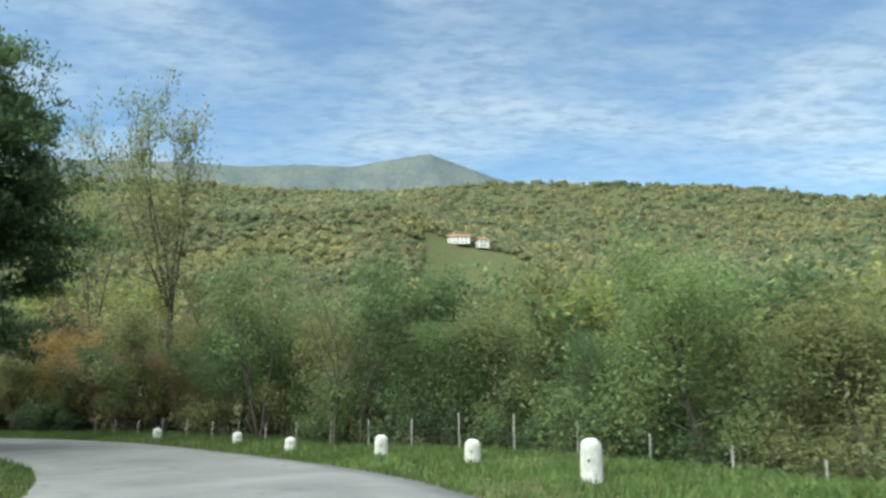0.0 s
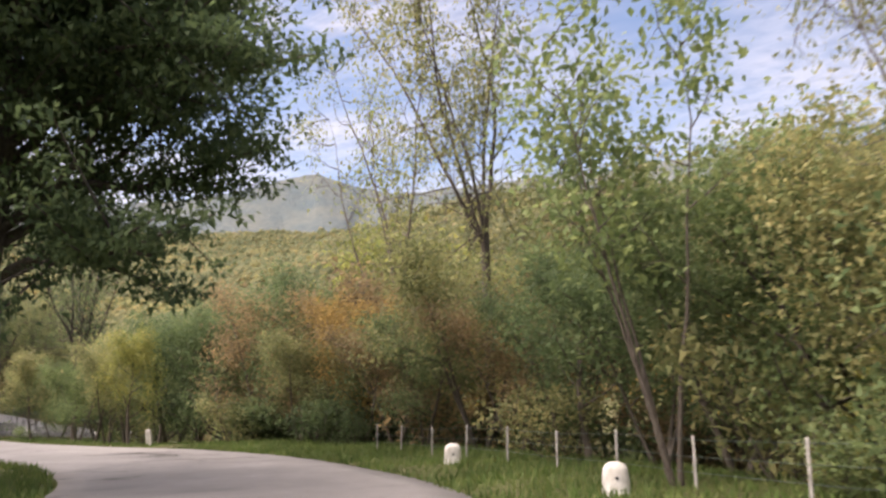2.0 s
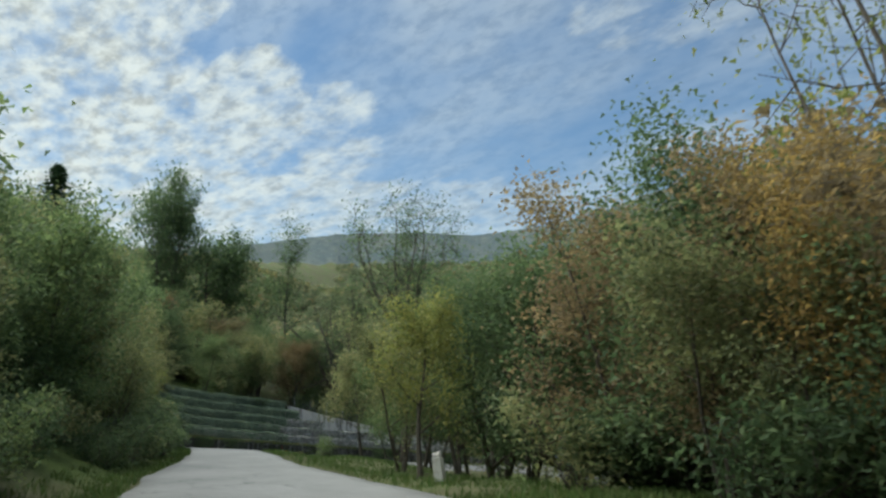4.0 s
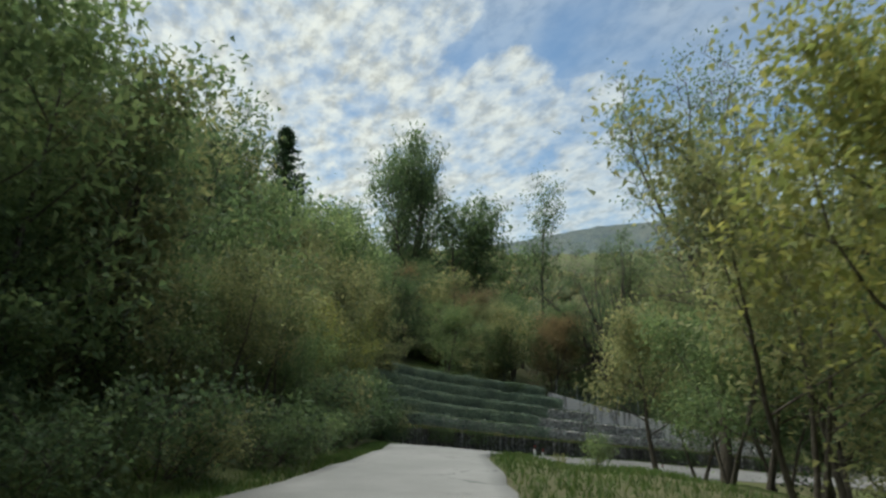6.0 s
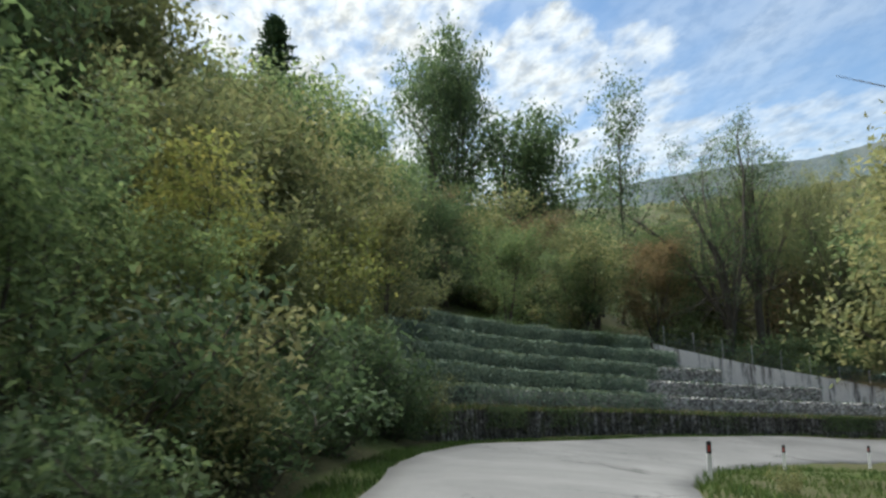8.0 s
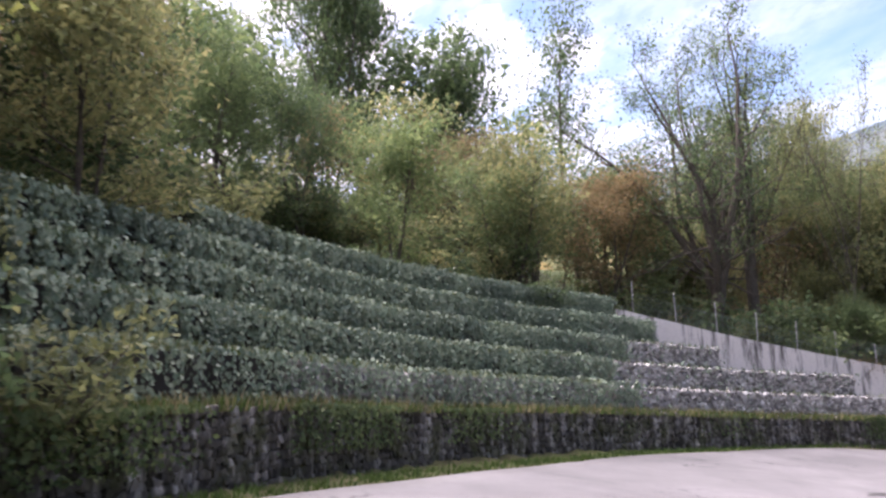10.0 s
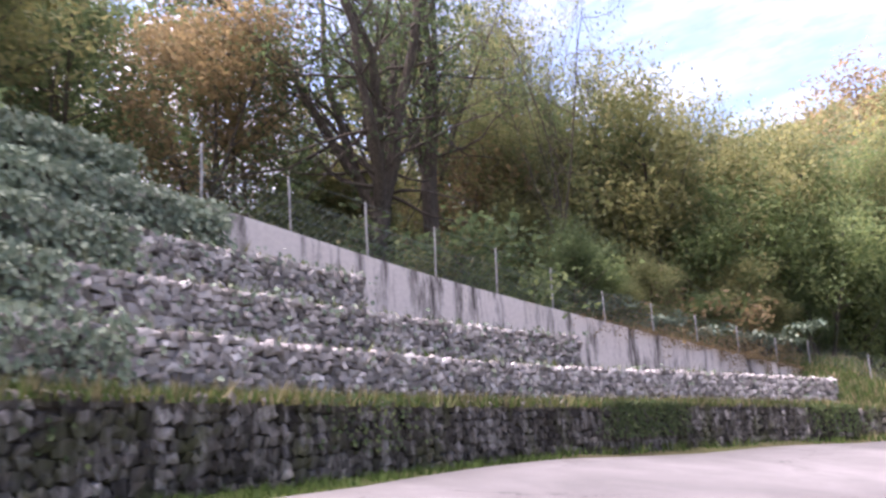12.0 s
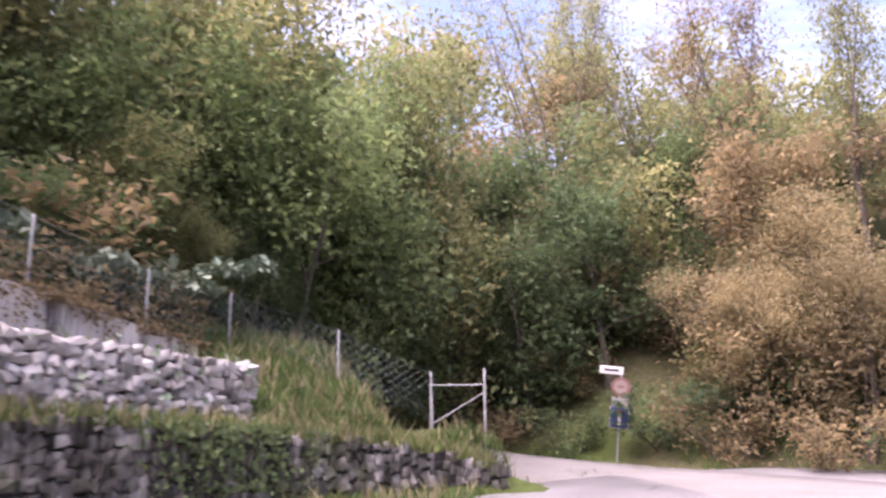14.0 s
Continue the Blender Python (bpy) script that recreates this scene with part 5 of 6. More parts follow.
def band(name, line, back, depth, low, high, mat, tang=None):
    """A solid band along the wall's line: front face, top and back, from low to high above the line's height."""
    tang = tangents(line) if tang is None else tang
    f, b = offset_line(line, tang, back), offset_line(line, tang, back + depth)
    verts, faces = [], []
    for i in range(len(line)):
        z = line[i, 2]
        verts += [(*f[i], z + low[i]), (*f[i], z + high[i]), (*b[i], z + high[i]), (*b[i], z + low[i])]
    for i in range(len(line) - 1):
        for j in range(4):
            a, c = i * 4 + j, i * 4 + (j + 1) % 4
            faces.append((a, a + 4, c + 4, c))
    faces.append((0, 1, 2, 3)); e = (len(line) - 1) * 4
    faces.append((e + 3, e + 2, e + 1, e))
    return mesh_from(name, verts, faces, [mat])


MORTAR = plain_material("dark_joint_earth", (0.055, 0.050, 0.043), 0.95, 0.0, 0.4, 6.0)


def stone_meshes():
    """Ten broken lumps about one unit across, with flat faces."""
    out = []
    rng = np.random.default_rng(8)
    for _ in range(10):
        bm = bmesh.new()
        p = np.array([(a, b, c) for a in (-1, 1) for b in (-1, 1) for c in (-1, 1)] + [(0, -1.04, 0.1), (0.3, -0.98, -0.3)], float) * 0.40
        p *= rng.uniform(0.62, 1.28, p.shape)
        for q in p:
            bm.verts.new(q)
        bmesh.ops.convex_hull(bm, input=bm.verts[:])
        for v in [v for v in bm.verts if not v.link_faces]:
            bm.verts.remove(v)
        bmesh.ops.triangulate(bm, faces=bm.faces[:])
        out.append(from_bm("stone", bm, STONE))
    return out


STONES = stone_meshes()
stone_data = [(np.array([v.co[:] for v in m.vertices]), np.array([p.vertices[:] for p in m.polygons])) for m in STONES]


def stone_places(rng, line, tang, back, low, high, pitch, rise, proud):
    """Rows of stones on a face: place, turn about z, size, kind."""
    seg = np.r_[0, np.cumsum(np.linalg.norm(np.diff(line[:, :2], axis=0), axis=1))]
    out = []
    rows = max(1, int((high - low) / rise))
    rise = (high - low) / rows
    for r in range(rows):
        s = rng.uniform(0, pitch)
        while s < seg[-1]:
            k = min(int(np.searchsorted(seg, s)), len(line) - 1)
            q = [np.interp(s, seg, line[:, j]) for j in range(3)]
            n = np.array([-tang[k, 1], tang[k, 0]])
            wd = pitch * rng.uniform(0.6, 1.45)
            b = back + proud * rng.uniform(-0.6, 0.9)
            z = q[2] + low + (r + 0.5) * rise + rng.normal(0, rise * 0.14)
            out.append((q[0] + n[0] * b, q[1] + n[1] * b, z, math.atan2(tang[k, 1], tang[k, 0]) + rng.normal(0, 0.25), wd * 1.15, rise * rng.uniform(1.15, 1.65), rng.uniform(-0.4, 0.4), int(rng.integers(0, 10))))
            s += wd * 0.86
    return out


def lay_stones(parent, places, near, label, mat=None):
    """Near stones are parts of their own; the others are joined."""
    single = [p for p in places if near(p)]
    random.Random(3).shuffle(single)
    single, rest = single[:290], [p for p in places if not near(p)] + single[290:]
    for x, y, z, a, wd, ht, tilt, kd in single:
        ob = part("stone", STONES[kd], parent)
        if mat:
            ob.material_slots[0].link = "OBJECT"
            ob.material_slots[0].material = mat
        ob.matrix_basis = Matrix.Translation((x, y, z)) @ Euler((tilt * 0.6, tilt, a)).to_matrix().to_4x4() @ Matrix.Diagonal((wd, 0.21, ht, 1))
    verts, faces, base = [], [], 0
    for x, y, z, a, wd, ht, tilt, kd in rest:
        v, f = stone_data[kd]
        m = np.array((Euler((tilt * 0.6, tilt, a)).to_matrix() @ Matrix.Diagonal((wd, 0.21, ht))))
        verts.append(v @ m.T + (x, y, z)); faces.append(f + base); base += len(v)
    if verts:
        ob = part("rubble", mesh_from("rubble", np.vstack(verts).tolist(), np.vstack(faces).tolist(), [mat or STONE]), parent, label)
        ob["kind"] = "stuff"


rng = np.random.default_rng(17)
ones = np.ones(len(wall))
foot = land(*offset_line(wall, wall_t, -0.6).T) - wall[:, 2]
first = int(np.argmax(wall[:, 0] < -80.0))
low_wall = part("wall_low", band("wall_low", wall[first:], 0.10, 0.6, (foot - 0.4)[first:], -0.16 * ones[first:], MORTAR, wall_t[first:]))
tagged(low_wall, "low dark rubble stone wall with grass along its top", "stone wall", kind="structure")
pl = []
for i in range(first, len(wall) - 12, 12):
    sl = slice(i, i + 13)
    pl += stone_places(rng, wall[sl], wall_t[sl], 0.10, float(foot[sl].mean()) - 0.05, -0.06, 0.18, 0.15, 0.03)
sl = slice(first + (len(wall) - first - 1) // 12 * 12, len(wall))
pl += stone_places(rng, wall[sl], wall_t[sl], 0.10, float(foot[sl].mean()) - 0.05, -0.06, 0.18, 0.15, 0.03)
lay_stones(low_wall, pl, lambda p: 88 < p[1], "rough dark mossy stones", OLDSTONE)

ENDS = [97.8, 86.6, 80.0, 77.2, 75.4]
tier_faces = []
for k in range(5):
    pick = (wall[:, 0] < (-84.5 if k < 4 else -90.0)) & (wall[:, 1] < ENDS[k])
    ln, tg = wall[pick], wall_t[pick]
    # the last stones stand on a clean end, so stretch the line to it
    o = np.ones(len(ln))
    back = TIER_FIRST + TIER_BACK * k
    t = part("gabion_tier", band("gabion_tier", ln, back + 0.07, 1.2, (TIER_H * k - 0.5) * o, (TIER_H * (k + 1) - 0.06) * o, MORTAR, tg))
    tagged(t, "tier of stone-filled gabions" + (", overgrown with ivy towards the bend" if k < 3 else ", wholly overgrown with ivy"), "gabion wall", group="gabion tiers")
    tier_faces.append((ln, tg, back, k))
    clear = [60, 70, 71.5, 74, 80][k]
    st = (ln[:, 1] > clear)
    pl = []
    if st.sum() > 3:
        pl += stone_places(rng, ln[st], tg[st], back + 0.08, TIER_H * k - 0.05, TIER_H * (k + 1) - 0.03, 0.20, 0.118, 0.025)
        # the open end of the tier
        e = ln[-1]
        n = np.array([-tg[-1, 1], tg[-1, 0]])
        across = np.array([[*(e[:2] + n * (back + 0.15 * j)), e[2]] for j in range(8)])
        pl += stone_places(rng, across, np.repeat(n[None], 8, 0), -0.02, TIER_H * k - 0.05, TIER_H * (k + 1) - 0.02, 0.20, 0.14, 0.05)
        top = stone_places(rng, ln[st], tg[st], back + 0.50, TIER_H * (k + 1) - 0.28, TIER_H * (k + 1) - 0.12, 0.21, 0.14, 0.2)
        pl += top
    lay_stones(t, pl, lambda p: p[1] > (86 if k == 0 else 76), "grey and white broken limestone")

cw = catmull([(-104.7, 75.6, 0.75), (-104.5, 77.4, 0.30), (-104.4, 82, -0.74), (-104.1, 87, -1.74), (-103.5, 92, -2.74), (-102.9, 96.7, -3.65), (-102.5, 99, -4.1)], 0.5)
conc = part("wall_concrete", band("wall_concrete", cw, 0.0, 0.25, np.full(len(cw), -3.0), np.zeros(len(cw)), CONCRETE))
tagged(conc, "pale concrete retaining wall with dark vertical stains", "concrete wall", kind="structure")


def ivy(name, seed, count, size, where, label, mat, cat):
    """Leaves over faces: where(rng) gives a place and the way the face looks."""
    rng = np.random.default_rng(seed)
    c, nr = zip(*[where(rng) for _ in range(count)])
    c, nr = np.array(c), np.array(nr, float)
    n = len(c)
    d = rng.normal(0, 0.6, (n, 3)); d[:, 2] -= 0.8
    d -= nr * (d * nr).sum(1)[:, None] * 0.7
    d /= np.linalg.norm(d, axis=1)[:, None]
    s = np.cross(d, nr + rng.normal(0, 0.35, (n, 3))); s /= np.linalg.norm(s, axis=1)[:, None]
    f = np.cross(s, d)
    ln = size * rng.uniform(0.6, 1.4, n)[:, None]
    v = np.stack([c - d * ln * 0.5, c + s * ln * 0.42 + f * ln * 0.1, c + d * ln * 0.5, c - s * ln * 0.42 + f * ln * 0.1], 1).reshape(-1, 3)
    ob = part(name, mesh_from(name, v.tolist(), np.arange(n * 4).reshape(n, 4).tolist(), [mat]))
    tagged(ob, label, cat, kind="stuff")


def on_tier(rng):
    while True:
        ln, tg, back, k = tier_faces[rng.integers(0, 5)]
        i = rng.integers(0, len(ln))
        y = ln[i, 1]
        edge = [72.5, 72.5, 74.5, 77, 80][k] + 3.0 * noise.noise((i * 0.13, k * 3.0, 0.5))
        if y < edge or rng.random() < 0.04:
            if k == 0 and rng.random() < 0.35 + 0.5 * noise.noise((i * 0.09, 7.0, 0.0)):
                continue
            break
    n = np.array([-tg[i, 1], tg[i, 0]])
    u = rng.random()
    lump = 0.20 * (1 + 1.3 * noise.noise((i * 0.35, u * 4, k * 5.0)))
    if u < 0.72:
        h = TIER_H * (k + rng.random() ** 0.8 * 1.04)
        b = back - 0.02 - lump * rng.random() - 0.05
        up = 0.25
        out = -1.0
    else:
        h = TIER_H * (k + 1) + 0.16 * rng.random() * (1 + noise.noise((i * 0.3, k * 2.0, 1.0)))
        b = back - 0.1 + 0.95 * rng.random()
        up, out = 1.0, -0.2
    p = (ln[i, 0] + n[0] * b + rng.normal(0, 0.15) * tg[i, 0], ln[i, 1] + n[1] * b + rng.normal(0, 0.15) * tg[i, 1], ln[i, 2] + h)
    v = np.array([n[0] * out, n[1] * out, up])
    return p, v / np.linalg.norm(v)


ivy("ivy", 3, 72000, 0.11, on_tier, "dense green ivy hanging over the gabion tiers", LEAF["ivy"], "ivy")


def slope_top(rng):
    i = rng.integers(30, 64)
    n = np.array([-wall_t[i, 1], wall_t[i, 0]])
    b = TIER_FIRST + 5 * TIER_BACK + 10.0 * rng.random() ** 1.6
    x, y = wall[i, 0] + n[0] * b + rng.normal(0, 0.3), wall[i, 1] + n[1] * b + rng.normal(0, 0.3)
    return (x, y, gz(x, y) + 0.25 * rng.random()), (-n[0] * 0.4, -n[1] * 0.4, 0.9)


ivy("ivy", 4, 8000, 0.13, slope_top, "ivy and brambles on the slope above the tiers", LEAF["ivy"], "ivy")


def on_low_wall(rng):
    while True:
        i = rng.integers(first, len(wall) - 3)
        if noise.noise((i * 0.11, 2.0, 0.0)) + 0.35 * (wall[i, 0] > -92) > 0.05 + 0.3 * rng.random():
            break
    n = np.array([-wall_t[i, 1], wall_t[i, 0]])
    h = -0.9 * rng.random() ** 1.6
    return (wall[i, 0] - n[0] * 0.06 + rng.normal(0, 0.2) * wall_t[i, 0], wall[i, 1] - n[1] * 0.06 + rng.normal(0, 0.2) * wall_t[i, 1], wall[i, 2] + h), (-n[0], -n[1], 0.3)


ivy("creeper", 5, 9000, 0.085, on_low_wall, "green creeper and moss hanging over the low stone wall", LEAF["dark"], "creeper")



def over_concrete(rng):
    """Weeds on the lower end of the concrete wall and hanging over its edge."""
    i = rng.integers(0, len(cw) - 1)
    while cw[i, 1] < 87 + 8 * rng.random():
        i = rng.integers(0, len(cw) - 1)
    drop = rng.random() ** 2 * 0.5 * max(0.2, 1 + 1.5 * noise.noise((cw[i, 1] * 1.7, 0.3, 0.0)))
    up = rng.random() ** 2 * 0.7 * (1 + noise.noise((cw[i, 1] * 2.3, 5.3, 0.0))) if rng.random() < 0.6 else 0.0
    out = 0.06 if not up else -0.35 * rng.random()
    return (cw[i, 0] + out + rng.normal(0, 0.03), cw[i, 1] + rng.normal(0, 0.2), cw[i, 2] + (up if up else 0.05 - drop)), (0.9, -0.1, 0.4)


ivy("weeds", 6, 5200, 0.062, over_concrete, "brown withered weeds along the concrete wall's top", LEAF["brown"], "weeds")


# ---- grass ----
def blades(name, seed, count, where, height, mat, label):
    rng = np.random.default_rng(seed)
    p = where(rng, count)
    n = len(p)
    a = rng.uniform(0, 6.28, n)
    h = height * rng.uniform(0.4, 1.3, n)
    w = 0.012 + 0.05 * h
    lean = rng.normal(0, 0.35, (n, 2)) * h[:, None]
    dx, dy = np.cos(a) * w, np.sin(a) * w
    z = land(p[:, 0], p[:, 1]) - 0.02 if p.shape[1] == 2 else p[:, 2]
    b1 = np.stack([p[:, 0] - dx, p[:, 1] - dy, z], 1)
    b2 = np.stack([p[:, 0] + dx, p[:, 1] + dy, z], 1)
    t = np.stack([p[:, 0] + lean[:, 0], p[:, 1] + lean[:, 1], z + h], 1)
    v = np.stack([b1, b2, t], 1).reshape(-1, 3)
    ob = part(name, mesh_from(name, v.tolist(), np.arange(n * 3).reshape(n, 3).tolist(), [mat]))
    tagged(ob, label, "grass", kind="stuff")


def strip(s0, s1, lat0, lat1, power=1.0):
    """Places between two distances along the lane, outwards from the asphalt's edge (lat negative: on the left side)."""
    def give(rng, count):
        k = rng.integers(int(np.argmin(abs(lane_s - s0))), int(np.argmin(abs(lane_s - s1))), count)
        el, er = edges(lane_s[k])
        u = rng.random(count) ** power
        if lat1 > 0:
            lat = er + lat0 + (lat1 - lat0) * u
        else:
            lat = -(el - lat0 + (lat0 - lat1) * u)
        f = rng.random(count) - 0.5
        return np.stack([lane[k, 0] + lane_t[k, 1] * lat + lane_t[k, 0] * f, lane[k, 1] - lane_t[k, 0] * lat + lane_t[k, 1] * f], 1)
    return give


blades("grass", 1, 52000, strip(2, 62, 0.02, 7.0), 0.20, LEAF["grass"], "green grass on the verge with the bollards")
blades("grass", 2, 14000, strip(60, 122, 0.05, 7.0), 0.20, LEAF["grass"], "green grass on the inside of the second bend")
blades("grass", 3, 16000, strip(0, 92, -0.05, -2.2), 0.18, LEAF["grass"], "grass at the foot of the left bank")
blades("grass", 4, 9000, strip(84, 138, -0.02, -1.0), 0.15, LEAF["grass"], "thin grass at the foot of the stone wall")
blades("grass", 9, 9000, strip(138, 160, -0.3, -7.0), 0.25, LEAF["grass"], "grass beside the side track")


def on_ledge(rng, count):
    i = rng.integers(first, len(wall) - 1, count)
    b = rng.uniform(-0.05, 0.75, count)
    f = rng.uniform(-0.25, 0.25, count)
    x, y = wall[i, 0] - wall_t[i, 1] * b + wall_t[i, 0] * f, wall[i, 1] + wall_t[i, 0] * b + wall_t[i, 1] * f
    return np.stack([x, y, wall[i, 2] - 0.12], 1)


def on_tier_tops(rng, count):
    out = []
    for ln, tg, back, k in tier_faces:
        n = count // 5
        i = rng.integers(0, len(ln) - 1, n)
        i = i[(ln[i, 1] < 72) | (rng.random(n) < 0.10)]
        b = back + rng.uniform(-0.08, 0.5, len(i)) ** 1.0
        f = rng.uniform(-0.25, 0.25, len(i))
        out.append(np.stack([ln[i, 0] - tg[i, 1] * b + tg[i, 0] * f, ln[i, 1] + tg[i, 0] * b + tg[i, 1] * f, ln[i, 2] + TIER_H * (k + 1) - 0.03], 1))
    return np.vstack(out)


blades("grass", 11, 14000, on_tier_tops, 0.20, LEAF["grass"], "grass tufts along the tops of the tiers")
# paler blades put the skylight caught by the tier rims into colour
blades("grass", 12, 16000, on_tier_tops, 0.17, LEAF["pale"], "pale sprigs along the tier tops that paint their light-catching rims")
blades("grass", 5, 17000, on_ledge, 0.24, LEAF["grass"], "grass along the top of the low wall")
blades("grass", 6, 4500, on_ledge, 0.32, LEAF["dry"], "dry straw-coloured grass along the top of the low wall")


def end_bank(rng, count):
    x, y = rng.uniform(-103.5, -98.2, count), rng.uniform(97.2, 104.5, count)
    return np.stack([x, y], 1)


blades("grass", 13, 1800, end_bank, 0.34, LEAF["dry"], "dry stalks on the bank at the end of the tiers")
blades("grass", 7, 9000, end_bank, 0.22, LEAF["grass"], "long grass on the bank at the end of the tiers")


# ---- roadside things ----
def bollard(x, y, height, turn, lean=0.0):
    e = new("bollard")
    e.matrix_basis = pose(x, y, gz(x, y), lean, 0, turn)
    tagged(e, "white-painted round-topped concrete bollard in the grass", "bollard", group="bollards along the bend")
    r = 0.215
    prof = [(r * 1.06, -0.25), (r * 1.05, 0.0), (r * 1.0, height * 0.4), (r * 0.97, height - 0.20), (r * 0.90, height - 0.11), (r * 0.72, height - 0.045), (r * 0.42, height - 0.01), (r * 0.08, height)]
    part("stone_post", lathe("bollard_post", prof, WHITEWASH, 24, 0.02, int(x * 7) % 50), e)
    bm = bmesh.new()
    bmesh.ops.create_cone(bm, cap_ends=True, segments=14, radius1=0.030, radius2=0.026, depth=0.03, matrix=pose(0, -r * 0.985, height * 0.52, 90))
    part("reflector", from_bm("bollard_reflector", bm, BLACK), e, "small dark round reflector")
    return e


for x, y, h, a in ((2.92, 15.3, 0.85, -25), (0.8, 20.9, 0.64, -10), (-1.95, 24.6, 0.66, 0), (-5.8, 29.5, 0.46, 10), (-9.1, 34.3, 0.48, 20), (-14.5, 39.3, 0.52, 30)):
    bollard(x, y, h, a, 1.5)


def leaning_post(x, y):
    e = new("marker_stone")
    e.matrix_basis = pose(x, y, gz(x, y), 0, -9, 30)
    tagged(e, "leaning white kerb stone with a grey top at the verge", "marker stone")
    part("shaft", box_mesh("marker_shaft", (0.30, 0.24, 0.95), WHITEWASH, 0.04, (0, 0, 0.28)), e)
    part("cap", box_mesh("marker_cap", (0.27, 0.21, 0.16), CONCRETE, 0.05, (0, 0, 0.82)), e, "grey weathered cap")


leaning_post(-38.8, 51.6)


def fence(name, line, spacing, height, label, mat, thick, wires, wobble=2.0, size=None, foot_at=None):
    """Posts along a line with wires between them."""
    e = new(name)
    tagged(e, label, "fence")
    rn = random.Random(len(line))
    seg = np.r_[0, np.cumsum(np.linalg.norm(np.diff(line[:, :2], axis=0), axis=1))]
    post_mesh = lathe("fence_post", [(thick * 1.02, -0.4), (thick, 0.0), (thick * 0.95, height * 0.97), (thick * 0.6, height)], mat, 8, 0.08, 4)
    tops = []
    for s in np.append(np.arange(0.2, seg[-1] - 0.6, spacing), seg[-1]):
        x, y = np.interp(s, seg, line[:, 0]), np.interp(s, seg, line[:, 1])
        h = rn.uniform(0.93, 1.06) * (size(x, y) if size else 1.0)
        m = pose(x, y, foot_at(x, y) if foot_at else gz(x, y), rn.uniform(-wobble, wobble), rn.uniform(-wobble, wobble), rn.uniform(0, 360)) @ Matrix.Diagonal((1, 1, h, 1))
        part("post", post_mesh, e, "", m)
        tops.append(m)
    for f in wires:
        v, fc = [], []
        pts = [np.array(m @ Vector((0, 0, height * f))) for m in tops]
        tube(v, fc, pts, [0.006] * len(pts), 3)
        part("wire", mesh_from("fence_wire", v, fc, [WIRE]), e)
    return e


fence("wire_fence", FENCE[FENCE[:, 0] > -20.2], 2.3, 1.3, "wire fence with thin pale posts behind the bollards", POSTWOOD, 0.026, (0.35, 0.62, 0.92), size=lambda x, y: float(np.interp(x, [-6, 2], [0.68, 1.0])))


def mesh_panel(line, low, high, cell):
    """Diagonal wire netting between two heights over a line."""
    seg = np.r_[0, np.cumsum(np.linalg.norm(np.diff(line[:, :2], axis=0), axis=1))]
    v, f = [], []
    H = high - low
    for d in (1, -1):
        for s in np.arange(-H, seg[-1] + H, cell):
            a = (s, low) if d > 0 else (s + H, low)
            b = (s + H, high) if d > 0 else (s, high)
            if min(a[0], b[0]) < 0 or max(a[0], b[0]) > seg[-1]:
                continue
            p = []
            for q, hz in (a, b):
                p.append(np.array((np.interp(q, seg, line[:, 0]), np.interp(q, seg, line[:, 1]), np.interp(q, seg, line[:, 2]) + hz)))
            tube(v, f, p, [0.004, 0.004], 3)
    return mesh_from("netting", v, f, [WIRE])


upper = catmull([(-107.5, 66, 0), (-106.2, 71, 0), (-105.0, 76, 0), (-104.8, 82, 0), (-104.5, 87, 0), (-103.9, 92, 0), (-103.2, 96.7, 0), (-102.6, 99.7, 0), (-101.2, 100.65, 0), (-100.0, 101.5, 0), (-99.55, 102.1, 0)], 0.4)


def upper_foot(x, y):
    """The fence stands on the concrete wall's top, and on the ground beyond its ends."""
    if 76 < y < 99:
        return float(np.interp(y, cw[:, 1], cw[:, 2])) - 0.04
    if y >= 99:
        return float(np.interp(y, [99, 99.7, 100.65, 101.5, 102.1], [-4.0, -3.95, -4.5, -5.15, -5.45])) - 0.08
    return gz(x, y)


inside = (upper[:, 1] > 76) & (upper[:, 1] < 99)
upper[inside, 0] = np.interp(upper[inside, 1], cw[:, 1], cw[:, 0]) - 0.12
upper[:, 2] = [upper_foot(x, y) for x, y, _ in upper]
up_fence = fence("netting_fence", upper, 2.12, 1.45, "tall wire netting fence with pale posts above the concrete wall", GALV, 0.025, (0.30, 0.6, 0.97), 1.5, size=lambda x, y: float(np.interp(y, [86, 89], [1.0, 0.72])), foot_at=upper_foot)
part("netting", mesh_panel(upper, 0.08, 0.98, 0.16), up_fence, "thin green wire netting")


def gate(x, y, turn):
    e = new("metal_gate")
    e.matrix_basis = pose(x, y, gz(x, y), 0, 0, turn)
    tagged(e, "small galvanised tube gate with a diagonal brace beside the wall's end", "gate")
    for px, top in ((-0.55, 1.15), (0.55, 1.42)):
        part("gate_post", lathe("gate_post", [(0.028, -0.6), (0.026, 0), (0.026, top), (0.014, top + 0.03)], GALV, 10), e, "", pose(px, 0, 0))
    for a, b in (((-0.52, 0, 1.12), (0.52, 0, 1.12)), ((-0.52, 0, 0.35), (0.52, 0, 0.95))):
        v, f = [], []
        tube(v, f, [a, b], [0.012, 0.012], 8)
        part("rail", mesh_from("gate_rail", v, f, [GALV], True), e)


gate(-99.1, 102.4, 15)


